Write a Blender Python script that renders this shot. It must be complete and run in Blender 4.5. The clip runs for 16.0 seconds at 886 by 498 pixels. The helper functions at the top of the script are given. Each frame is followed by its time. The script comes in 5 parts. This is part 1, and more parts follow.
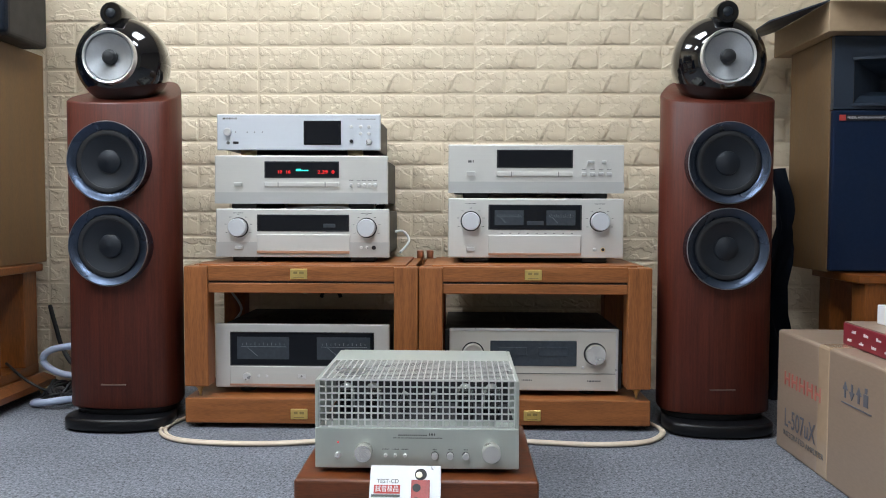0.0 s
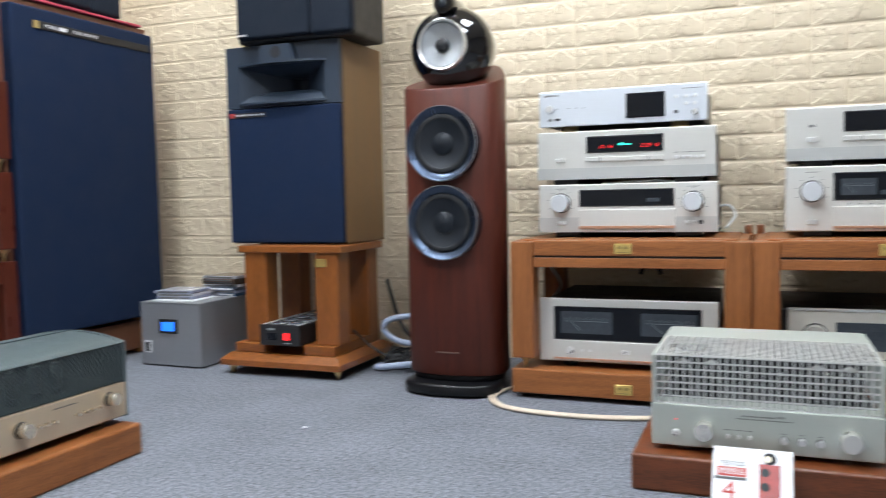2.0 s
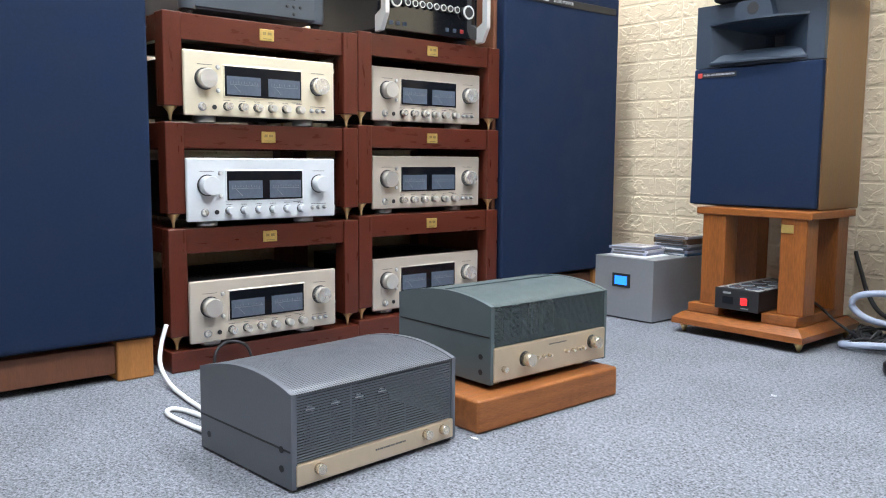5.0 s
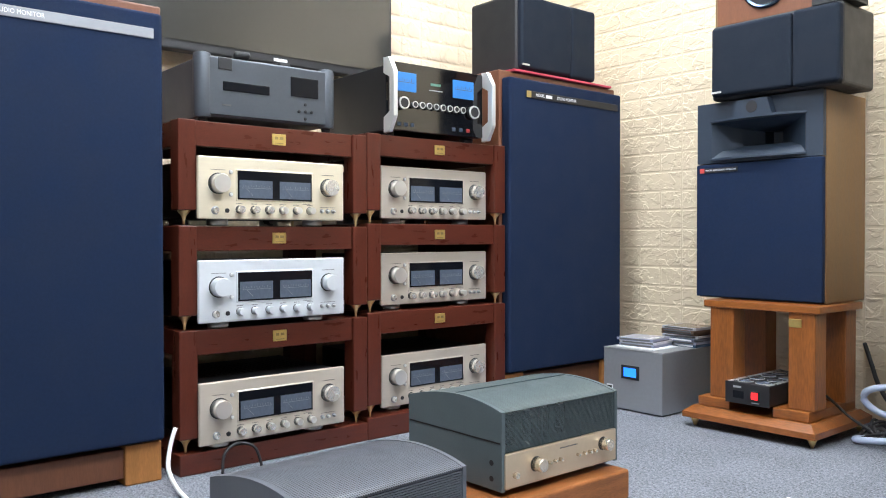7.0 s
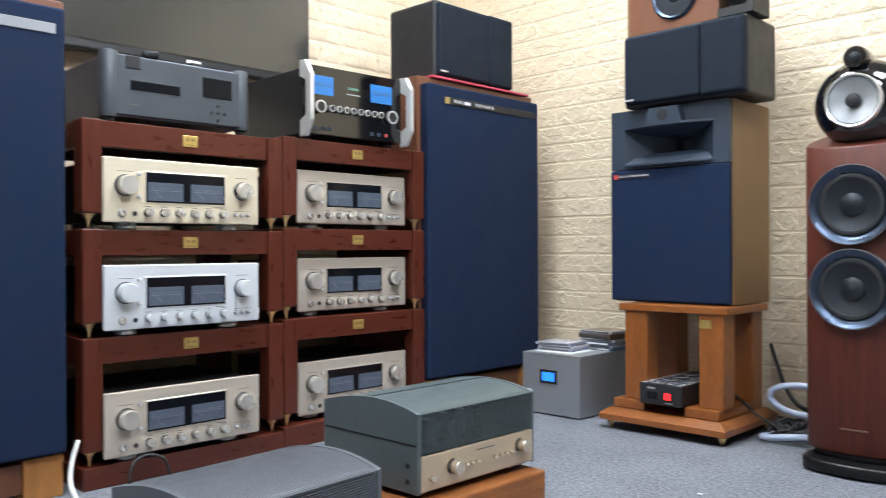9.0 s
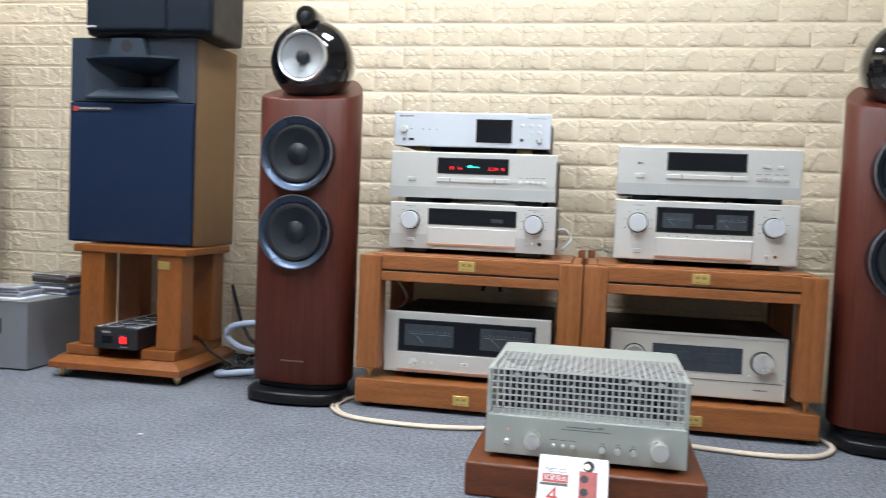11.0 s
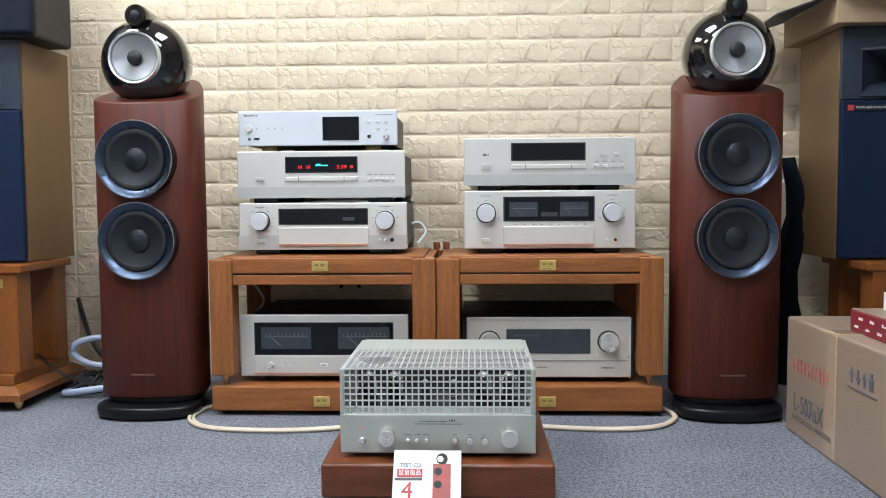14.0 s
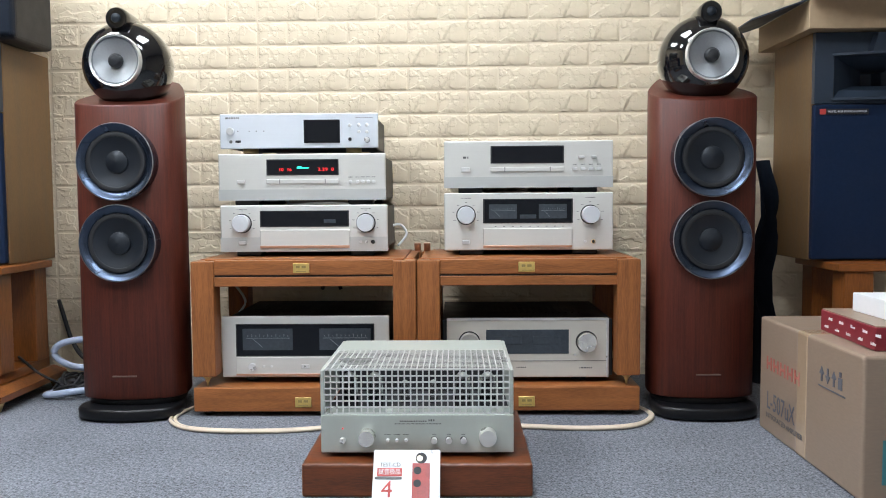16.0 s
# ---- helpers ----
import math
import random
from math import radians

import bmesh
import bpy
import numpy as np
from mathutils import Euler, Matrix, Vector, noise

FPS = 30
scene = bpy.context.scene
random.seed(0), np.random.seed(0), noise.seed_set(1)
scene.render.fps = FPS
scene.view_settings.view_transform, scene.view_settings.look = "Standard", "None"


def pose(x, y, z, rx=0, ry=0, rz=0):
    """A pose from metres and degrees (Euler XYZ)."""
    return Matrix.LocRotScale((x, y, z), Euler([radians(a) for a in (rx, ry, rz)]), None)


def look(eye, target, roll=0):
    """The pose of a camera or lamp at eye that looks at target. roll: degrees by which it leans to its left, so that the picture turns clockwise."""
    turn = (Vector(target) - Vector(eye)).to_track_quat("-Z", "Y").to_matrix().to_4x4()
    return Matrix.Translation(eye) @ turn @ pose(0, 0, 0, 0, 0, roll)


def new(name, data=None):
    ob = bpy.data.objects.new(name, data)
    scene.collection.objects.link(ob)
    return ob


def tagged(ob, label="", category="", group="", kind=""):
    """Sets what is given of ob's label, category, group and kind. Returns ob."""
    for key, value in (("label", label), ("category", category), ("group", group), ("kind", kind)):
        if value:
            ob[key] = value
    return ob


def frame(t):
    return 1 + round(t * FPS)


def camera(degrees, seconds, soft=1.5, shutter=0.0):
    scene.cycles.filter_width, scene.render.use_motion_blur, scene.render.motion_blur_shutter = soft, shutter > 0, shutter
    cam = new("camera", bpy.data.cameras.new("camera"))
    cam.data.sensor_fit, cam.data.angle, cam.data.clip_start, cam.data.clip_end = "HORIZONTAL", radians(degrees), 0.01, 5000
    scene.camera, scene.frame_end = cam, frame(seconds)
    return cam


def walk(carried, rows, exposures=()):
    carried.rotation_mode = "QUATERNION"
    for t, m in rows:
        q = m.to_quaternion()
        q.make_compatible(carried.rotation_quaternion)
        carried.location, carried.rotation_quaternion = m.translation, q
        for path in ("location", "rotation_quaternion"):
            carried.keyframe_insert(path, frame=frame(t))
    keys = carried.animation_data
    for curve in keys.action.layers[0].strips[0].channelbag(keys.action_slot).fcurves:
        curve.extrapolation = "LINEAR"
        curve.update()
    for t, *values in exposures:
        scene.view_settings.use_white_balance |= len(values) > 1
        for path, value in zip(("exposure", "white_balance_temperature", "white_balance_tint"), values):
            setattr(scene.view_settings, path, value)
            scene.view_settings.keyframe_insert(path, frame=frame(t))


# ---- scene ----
cam = camera(57.0, 16.0, soft=1.0, shutter=0.4)
PATH = [
    (0, (0.091, 0.089, 0.571), (0.044, 2.086, 0.476), 0.2),
    (0.5, (0.084, 0.089, 0.571), (0.021, 2.086, 0.467), 0.1),
    (1, (0.059, 0.087, 0.567), (-0.229, 2.063, 0.452), -0.1),
    (1.5, (0.029, 0.087, 0.562), (-0.468, 2.02, 0.436), -0.6),
    (2, (0.01, 0.081, 0.55), (-0.727, 1.936, 0.42), -1.2),
    (2.5, (-0.042, 0.019, 0.543), (-1.115, 1.699, 0.377), -2.2),
    (3, (-0.078, -0.009, 0.527), (-1.322, 1.542, 0.315), -1.3),
    (3.5, (-0.076, -0.028, 0.525), (-1.466, 1.388, 0.273), -1.2),
    (3.7, (-0.09, -0.035, 0.522), (-1.523, 1.335, 0.258), -1.0),
    (5.8, (-0.113, -0.064, 0.572), (-1.631, 1.228, 0.412), 1.0),
    (6, (-0.11, -0.064, 0.578), (-1.629, 1.23, 0.439), 1.0),
    (6.5, (-0.107, -0.07, 0.595), (-1.631, 1.222, 0.515), 0.7),
    (7, (-0.105, -0.077, 0.609), (-1.63, 1.217, 0.578), -0.1),
    (7.5, (-0.103, -0.081, 0.61), (-1.636, 1.204, 0.602), -0.9),
    (8, (-0.099, -0.076, 0.604), (-1.638, 1.202, 0.609), -0.9),
    (8.5, (-0.103, -0.069, 0.592), (-1.626, 1.228, 0.598), -0.7),
    (9, (-0.1, -0.053, 0.583), (-1.5, 1.375, 0.584), -0.3),
    (9.5, (-0.09, -0.037, 0.573), (-1.315, 1.544, 0.563), 0.4),
    (10, (-0.057, -0.016, 0.561), (-0.995, 1.749, 0.525), 1.5),
    (10.2, (-0.045, -0.006, 0.556), (-0.846, 1.826, 0.505), 2.1),
    (12.3, (0.086, 0.042, 0.58), (-0.017, 2.035, 0.455), 0.7),
    (12.5, (0.077, 0.038, 0.577), (-0.017, 2.032, 0.451), 0.8),
    (13, (0.072, 0.038, 0.581), (-0.019, 2.032, 0.456), 0.5),
    (13.5, (0.077, 0.036, 0.588), (-0.005, 2.03, 0.458), 0.0),
    (14, (0.081, 0.029, 0.588), (0.004, 2.023, 0.46), -0.4),
    (14.5, (0.085, 0.003, 0.589), (0.017, 1.998, 0.463), -0.7),
    (15, (0.092, -0.002, 0.592), (0.034, 1.994, 0.47), -0.8),
    (15.5, (0.089, 0.002, 0.595), (0.041, 1.998, 0.472), -0.6),
    (16, (0.091, 0.005, 0.594), (0.054, 2.0, 0.466), -0.4),
]
EXPOSURES = [(0, -0.48), (0.5, -0.47), (1, -0.33), (1.5, -0.15), (2.5, -0.17), (3, 0.15), (3.5, 0.22), (6, 0.33), (6.5, 0.3), (7, 0.22), (7.5, 0.05), (8.5, 0.02), (9.5, 0.10), (10.2, -0.12), (12.5, -0.16), (14.5, -0.20), (16, -0.17)]
walk(cam, [(t, look(eye, target, roll)) for t, eye, target, roll in PATH], EXPOSURES)

# ---- world and lamps ----
world = bpy.data.worlds.new("room_world")
scene.world = world
world.use_nodes = True
world.node_tree.nodes["Background"].inputs[0].default_value = (0.8, 0.9, 1.0, 1)
world.node_tree.nodes["Background"].inputs[1].default_value = 0.02
PANEL_POWER = 41.5
WALL_X, WALL_Y, ROOM_R, ROOM_F, CEIL = -2.66, 2.70, 2.80, -2.60, 2.55


# ---- materials ----
def mat(name, color, rough=0.5, metal=0.0, var=0.08, scale=6.0, bump=0.0, bscale=300.0, grain=None, coat=0.0, island=0.0, emit=None, power=0.0, spec=0.5, spread=0.4):
    m = bpy.data.materials.new(name)
    m.use_nodes = True
    nt = m.node_tree
    b = nt.nodes["Principled BSDF"]
    b.inputs["Roughness"].default_value = rough
    b.inputs["Metallic"].default_value = metal
    b.inputs["Coat Weight"].default_value = coat
    b.inputs["Coat Roughness"].default_value = 0.08
    b.inputs["Specular IOR Level"].default_value = spec
    tc = nt.nodes.new("ShaderNodeTexCoord")
    mp = nt.nodes.new("ShaderNodeMapping")
    mp.inputs["Scale"].default_value = grain or (1, 1, 1)
    nt.links.new(tc.outputs["Object"], mp.inputs["Vector"])
    n1 = nt.nodes.new("ShaderNodeTexNoise")
    n1.inputs["Scale"].default_value = scale
    n1.inputs["Detail"].default_value = 4
    n2 = nt.nodes.new("ShaderNodeTexNoise")
    n2.inputs["Scale"].default_value = scale * 11
    n2.inputs["Detail"].default_value = 3
    add = nt.nodes.new("ShaderNodeMath")
    add.operation = "ADD"
    for n in (n1, n2):
        nt.links.new(mp.outputs[0], n.inputs["Vector"])
    nt.links.new(n1.outputs[0], add.inputs[0])
    nt.links.new(n2.outputs[0], add.inputs[1])
    last = add
    if island:
        oi = nt.nodes.new("ShaderNodeObjectInfo")
        mul = nt.nodes.new("ShaderNodeMath")
        mul.operation = "MULTIPLY_ADD"
        mul.inputs[1].default_value = island
        nt.links.new(oi.outputs["Random"], mul.inputs[0])
        nt.links.new(add.outputs[0], mul.inputs[2])
        last = mul
    ramp = nt.nodes.new("ShaderNodeMapRange")
    ramp.inputs[1].default_value, ramp.inputs[2].default_value = 1 - spread, 1 + spread + island
    ramp.inputs[3].default_value, ramp.inputs[4].default_value = 1 - var, 1 + var
    nt.links.new(last.outputs[0], ramp.inputs[0])
    mix = nt.nodes.new("ShaderNodeVectorMath")
    mix.operation = "SCALE"
    mix.inputs[0].default_value = color
    nt.links.new(ramp.outputs[0], mix.inputs["Scale"])
    nt.links.new(mix.outputs[0], b.inputs["Base Color"])
    rr = nt.nodes.new("ShaderNodeMapRange")
    rr.inputs[1].default_value, rr.inputs[2].default_value = 0.3, 0.7
    rr.inputs[3].default_value, rr.inputs[4].default_value = max(0.02, rough * 0.88), min(1, rough * 1.12)
    nt.links.new(n1.outputs[0], rr.inputs[0])
    nt.links.new(rr.outputs[0], b.inputs["Roughness"])
    if bump:
        n3 = nt.nodes.new("ShaderNodeTexNoise")
        n3.inputs["Scale"].default_value = bscale
        n3.inputs["Detail"].default_value = 3
        nt.links.new(mp.outputs[0], n3.inputs["Vector"])
        bp = nt.nodes.new("ShaderNodeBump")
        bp.inputs["Strength"].default_value = bump
        bp.inputs["Distance"].default_value = 0.004 if bscale < 60 else 0.002
        nt.links.new(n3.outputs[0], bp.inputs["Height"])
        nt.links.new(bp.outputs[0], b.inputs["Normal"])
    if emit:
        b.inputs["Emission Color"].default_value = (*emit, 1)
        b.inputs["Emission Strength"].default_value = power
    return m


def glass(name, tint=(1, 1, 1)):
    m = bpy.data.materials.new(name)
    m.use_nodes = True
    b = m.node_tree.nodes["Principled BSDF"]
    b.inputs["Base Color"].default_value = (*tint, 1)
    b.inputs["Transmission Weight"].default_value = 1.0
    b.inputs["Roughness"].default_value = 0.02
    b.inputs["IOR"].default_value = 1.45
    return m


CREAM = mat("cream_foam_brick", (0.695, 0.582, 0.42), 0.5, var=0.04, scale=9, bump=0.15, bscale=160, island=0.4)


def add_ridges(m):
    """Pressed stone relief: flat chipped plateaus with sharp slanting edges, at two sizes."""
    nt = m.node_tree
    tc = nt.nodes.new("ShaderNodeTexCoord")
    last = None
    for scale, low, high, rise in ((10.5, 0.475, 0.505, 0.6), (14.0, 0.535, 0.565, 0.55), (33.0, 0.52, 0.56, 0.2)):
        mp = nt.nodes.new("ShaderNodeMapping")
        mp.inputs["Scale"].default_value = (1, 1, 1.25)
        mp.inputs["Rotation"].default_value = (0, radians(14 if scale < 12 else -25), 0)
        mp.inputs["Location"].default_value = (scale, 0, 2 * scale)
        n = nt.nodes.new("ShaderNodeTexNoise")
        n.inputs["Scale"].default_value, n.inputs["Detail"].default_value, n.inputs["Distortion"].default_value = scale, 2.5, 0.25
        mr = nt.nodes.new("ShaderNodeMapRange")
        mr.inputs[1].default_value, mr.inputs[2].default_value, mr.inputs[4].default_value = low, high, rise
        add = nt.nodes.new("ShaderNodeMath")
        add.operation = "ADD"
        nt.links.new(tc.outputs["Object"], mp.inputs["Vector"])
        nt.links.new(mp.outputs[0], n.inputs["Vector"])
        nt.links.new(n.outputs[0], mr.inputs[0])
        nt.links.new(mr.outputs[0], add.inputs[0])
        if last:
            nt.links.new(last.outputs[0], add.inputs[1])
        last = add
    bp = nt.nodes.new("ShaderNodeBump")
    bp.inputs["Strength"].default_value, bp.inputs["Distance"].default_value = 0.8, 0.0042
    nt.links.new(last.outputs[0], bp.inputs["Height"])
    b = nt.nodes["Principled BSDF"]
    nt.links.new(b.inputs["Normal"].links[0].from_socket, bp.inputs["Normal"])
    nt.links.new(bp.outputs[0], b.inputs["Normal"])


add_ridges(CREAM)
JOINT = mat("cream_foam_joint", (0.70, 0.585, 0.42), 0.6, var=0.05, scale=5)
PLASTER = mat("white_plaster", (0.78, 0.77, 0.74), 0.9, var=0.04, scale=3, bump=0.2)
# dark tone chosen to weaken bounced light from the unseen east wall
BOUNCE_CUT = mat("grey_brown_bounce_cut", (0.30, 0.27, 0.24), 0.9, var=0.06, scale=3, bump=0.2)


def carpet_pile(name, color):
    """Short loop pile: fine heathered flecks over small tufts and broad faint wear."""
    m = mat(name, color, 0.95, bump=1.0, bscale=420, spec=0.1)
    nt = m.node_tree
    tc = nt.nodes.new("ShaderNodeTexCoord")
    last = None
    for scale, weight, detail in ((230.0, 0.58, 2), (100.0, 0.32, 2), (5.0, 0.10, 4)):
        n = nt.nodes.new("ShaderNodeTexNoise")
        n.inputs["Scale"].default_value, n.inputs["Detail"].default_value = scale, detail
        mul = nt.nodes.new("ShaderNodeMath")
        mul.operation = "MULTIPLY_ADD"
        mul.inputs[1].default_value, mul.inputs[2].default_value = weight, 0.0
        nt.links.new(tc.outputs["Object"], n.inputs["Vector"])
        nt.links.new(n.outputs[0], mul.inputs[0])
        if last:
            nt.links.new(last.outputs[0], mul.inputs[2])
        last = mul
    mr = nt.nodes.new("ShaderNodeMapRange")
    mr.inputs[1].default_value, mr.inputs[2].default_value = 0.37, 0.63
    mr.inputs[3].default_value, mr.inputs[4].default_value = 0.38, 1.62
    sc = nt.nodes.new("ShaderNodeVectorMath")
    sc.operation = "SCALE"
    sc.inputs[0].default_value = color
    nt.links.new(last.outputs[0], mr.inputs[0])
    nt.links.new(mr.outputs[0], sc.inputs["Scale"])
    nt.links.new(sc.outputs[0], nt.nodes["Principled BSDF"].inputs["Base Color"])
    return m


CARPET = carpet_pile("grey_carpet", (0.173, 0.182, 0.205))
OAK = mat("orange_oak", (0.280, 0.099, 0.031), 0.40, var=0.30, scale=5, grain=(1.0, 12, 12), bump=0.06, bscale=120, spec=0.35, spread=0.28)
OAK_V = mat("orange_oak_upright", (0.280, 0.099, 0.031), 0.40, var=0.30, scale=5, grain=(12, 12, 0.8), bump=0.06, bscale=120, spec=0.35, spread=0.28)
STAND_OAK = mat("lacquered_orange_wood", (0.235, 0.074, 0.016), 0.32, var=0.3, scale=4, grain=(1, 5, 5), coat=0.15, spread=0.3)
STAND_V = mat("lacquered_orange_wood_upright", (0.235, 0.074, 0.016), 0.32, var=0.3, scale=4, grain=(5, 5, 0.8), coat=0.15, spread=0.3)
RED_OAK = mat("red_oak_plinth", (0.142, 0.038, 0.0105), 0.34, var=0.3, scale=5, grain=(1.2, 10, 10), coat=0.2, spread=0.22)
MAHOG = mat("mahogany", (0.084, 0.0178, 0.0096), 0.30, var=0.28, scale=6, grain=(2, 9, 9), spec=0.45, spread=0.40)
MAHOG_V = mat("mahogany_upright", (0.084, 0.0178, 0.0096), 0.30, var=0.28, scale=6, grain=(9, 9, 1.5), spec=0.45, spread=0.40)
ROSE = mat("rosenut_veneer", (0.086, 0.0185, 0.0105), 0.44, var=0.36, scale=7, grain=(26, 26, 0.7), spec=0.35, spread=0.28)
WALNUT = mat("walnut_veneer", (0.19, 0.108, 0.045), 0.5, var=0.2, scale=5, grain=(10, 10, 1.2))
CABINET = mat("walnut_monitor_wood", (0.16, 0.06, 0.03), 0.45, var=0.2, scale=5, grain=(10, 10, 1.2))
BLACK_GLOSS = mat("black_gloss", (0.004, 0.004, 0.005), 0.06, var=0.05, coat=1.0)
GOLD_SPUN = mat("pale_gold_knob", (0.78, 0.69, 0.55), 0.26, metal=0.85, var=0.05, scale=30)
GOLD_PANEL = mat("warm_gold_panel", (0.55, 0.445, 0.32), 0.38, metal=0.4, var=0.04, scale=8)
ENGRAVE = mat("engraved_brass", (0.34, 0.24, 0.08), 0.5)
SPUN = mat("spun_aluminium", (0.80, 0.78, 0.735), 0.28, metal=0.74, var=0.02, scale=10)
PINE = mat("orange_pine_block", (0.40, 0.165, 0.045), 0.5, var=0.25, scale=5, grain=(9, 9, 1.2))
PLINTH = mat("black_lacquer", (0.006, 0.006, 0.007), 0.35, var=0.1, spec=0.3)
BLACK = mat("black_matte", (0.012, 0.012, 0.014), 0.55, var=0.15, scale=20, bump=0.1)
CHASSIS = mat("dark_chassis", (0.018, 0.018, 0.02), 0.45, metal=0.3, var=0.15)
RUBBER = mat("rubber", (0.013, 0.014, 0.017), 0.5, var=0.1, scale=30)
CONE = mat("graphite_cone", (0.012, 0.016, 0.023), 0.4, var=0.2, scale=25, metal=0.2)
SILVER_CONE = mat("silver_cone", (0.36, 0.38, 0.40), 0.36, metal=0.6, var=0.08, scale=20)
CHROME = mat("dark_chrome_ring", (0.06, 0.08, 0.12), 0.27, metal=0.85, var=0.08)


def spin(m, amount=0.8):
    """Turned metal: highlights drawn out across the lathe lines round the y axis."""
    nt = m.node_tree
    t = nt.nodes.new("ShaderNodeTangent")
    t.direction_type, t.axis = "RADIAL", "Y"
    b = nt.nodes["Principled BSDF"]
    b.inputs["Anisotropic"].default_value = amount
    nt.links.new(t.outputs[0], b.inputs["Tangent"])


STEEL_EDGE = mat("dull_steel_edge", (0.34, 0.35, 0.37), 0.32, metal=0.8, var=0.06, scale=30)
BRIGHT = mat("bright_aluminium", (0.78, 0.78, 0.77), 0.3, metal=0.65, var=0.05, scale=30)
CHAMP = mat("champagne_aluminium", (0.645, 0.635, 0.60), 0.42, metal=0.3, var=0.03, scale=8, grain=(1, 1, 30))
CHAMP_D = mat("champagne_band", (0.51, 0.515, 0.50), 0.42, metal=0.3, var=0.03, scale=8, grain=(1, 1, 30))
SILVER = mat("silver_aluminium", (0.68, 0.715, 0.765), 0.4, metal=0.3, var=0.03, scale=8, grain=(1, 1, 30))
WHITE_SILVER = mat("white_silver", (0.60, 0.625, 0.655), 0.42, metal=0.15, var=0.03, scale=8)
GOLDY = mat("pale_gold_aluminium", (0.68, 0.60, 0.455), 0.4, metal=0.25, var=0.04, scale=8, grain=(1, 1, 30))
GREYGOLD = mat("grey_champagne", (0.53, 0.468, 0.395), 0.4, metal=0.3, var=0.04, scale=8, grain=(1, 1, 30))
COPPER = mat("copper_strip", (0.62, 0.36, 0.24), 0.35, metal=0.7, var=0.05)
TUBE_PANEL = mat("greenish_silver_panel", (0.51, 0.545, 0.50), 0.4, metal=0.4, var=0.03, scale=6)
GREEN_GREY = mat("green_grey_hammer_paint", (0.098, 0.127, 0.134), 0.36, metal=0.2, var=0.08, scale=30, bump=0.1)
BLUE_GREY = mat("blue_grey_hammer_paint", (0.115, 0.125, 0.145), 0.42, metal=0.2, var=0.08, scale=30, bump=0.1)
WINDOW = mat("smoked_window", (0.006, 0.007, 0.010), 0.08, var=0.05, spec=0.25)
METER = mat("dim_meter_face", (0.042, 0.052, 0.064), 0.25, var=0.2, scale=12)
METER_PALE = mat("pale_meter_face", (0.085, 0.105, 0.14), 0.25, var=0.15, scale=12)
METER_BLUE = mat("blue_meter_face", (0.03, 0.16, 0.42), 0.3, emit=(0.02, 0.20, 0.65), power=0.2)
PRINT_RED = mat("printed_dark_red", (0.33, 0.035, 0.03), 0.4, var=0.3, scale=40)
SCALE_INK = mat("dim_scale_ink", (0.16, 0.18, 0.20), 0.5)
INK = mat("dark_ink", (0.10, 0.10, 0.10), 0.6)
PALE_INK = mat("pale_ink", (0.32, 0.33, 0.33), 0.6)
BRASS = mat("brass", (0.88, 0.68, 0.33), 0.32, metal=0.65, var=0.12, scale=40)
BADGE = mat("brass_badge", (0.70, 0.52, 0.18), 0.32, metal=0.8, var=0.15, scale=60)
BLUE_CLOTH = mat("navy_grille_cloth", (0.0075, 0.0175, 0.047), 0.85, var=0.14, scale=12, bump=0.5, bscale=900, spec=0.2)
GREY_BLUE = mat("slate_baffle", (0.022, 0.034, 0.054), 0.5, var=0.1, scale=12)
BLACK_CLOTH = mat("charcoal_grille_cloth", (0.009, 0.014, 0.024), 0.8, var=0.12, scale=15, bump=0.5, bscale=800, spec=0.2)
TRAY_CARD = mat("pale_tray_cardboard", (0.42, 0.30, 0.185), 0.6, var=0.08, scale=5, bump=0.15, bscale=60)
CARD = mat("brown_cardboard", (0.285, 0.205, 0.150), 0.55, var=0.08, scale=5, bump=0.15, bscale=60, grain=(1, 1, 4), coat=0.25)
TAPE = mat("clear_packing_film", (0.42, 0.30, 0.20), 0.15, var=0.08, scale=6, coat=0.6)
STEEL = mat("grey_box_steel", (0.30, 0.31, 0.33), 0.42, metal=0.5, var=0.05, scale=8)
WHITE = mat("white_paper", (0.78, 0.78, 0.80), 0.5, var=0.03)
RED = mat("red_print", (0.48, 0.055, 0.045), 0.5)
MAROON = mat("maroon_print", (0.22, 0.018, 0.03), 0.45, var=0.08)
TEAL = mat("teal_print", (0.05, 0.20, 0.22), 0.5)
RED_LED = mat("red_led", (0.5, 0.01, 0.01), 0.4, emit=(1.0, 0.02, 0.025), power=1.6)
GREEN_LED = mat("green_led", (0.02, 0.5, 0.4), 0.4, emit=(0.05, 0.9, 0.7), power=1.5)
BLUE_LCD = mat("blue_lcd", (0.02, 0.12, 0.6), 0.4, emit=(0.015, 0.20, 1.0), power=1.6)
LAMP = mat("lamp_diffuser", (0.9, 0.9, 0.9), 0.5, emit=(0.89, 0.965, 1.05), power=PANEL_POWER)
CABLE_BEIGE = mat("beige_cable", (0.62, 0.52, 0.40), 0.45)
CABLE_BLUE = mat("pale_blue_cable", (0.40, 0.46, 0.60), 0.4)
CABLE_WHITE = mat("white_cable", (0.75, 0.75, 0.74), 0.4)
SCREEN = mat("tv_screen", (0.036, 0.035, 0.031), 0.2, var=0.03, coat=1.0)
PINK = mat("pink_felt", (0.45, 0.05, 0.08), 0.8, var=0.1)
TUBE_GLASS = glass("tube_glass")
for turned in (SPUN, CHROME, SILVER_CONE):
    spin(turned)


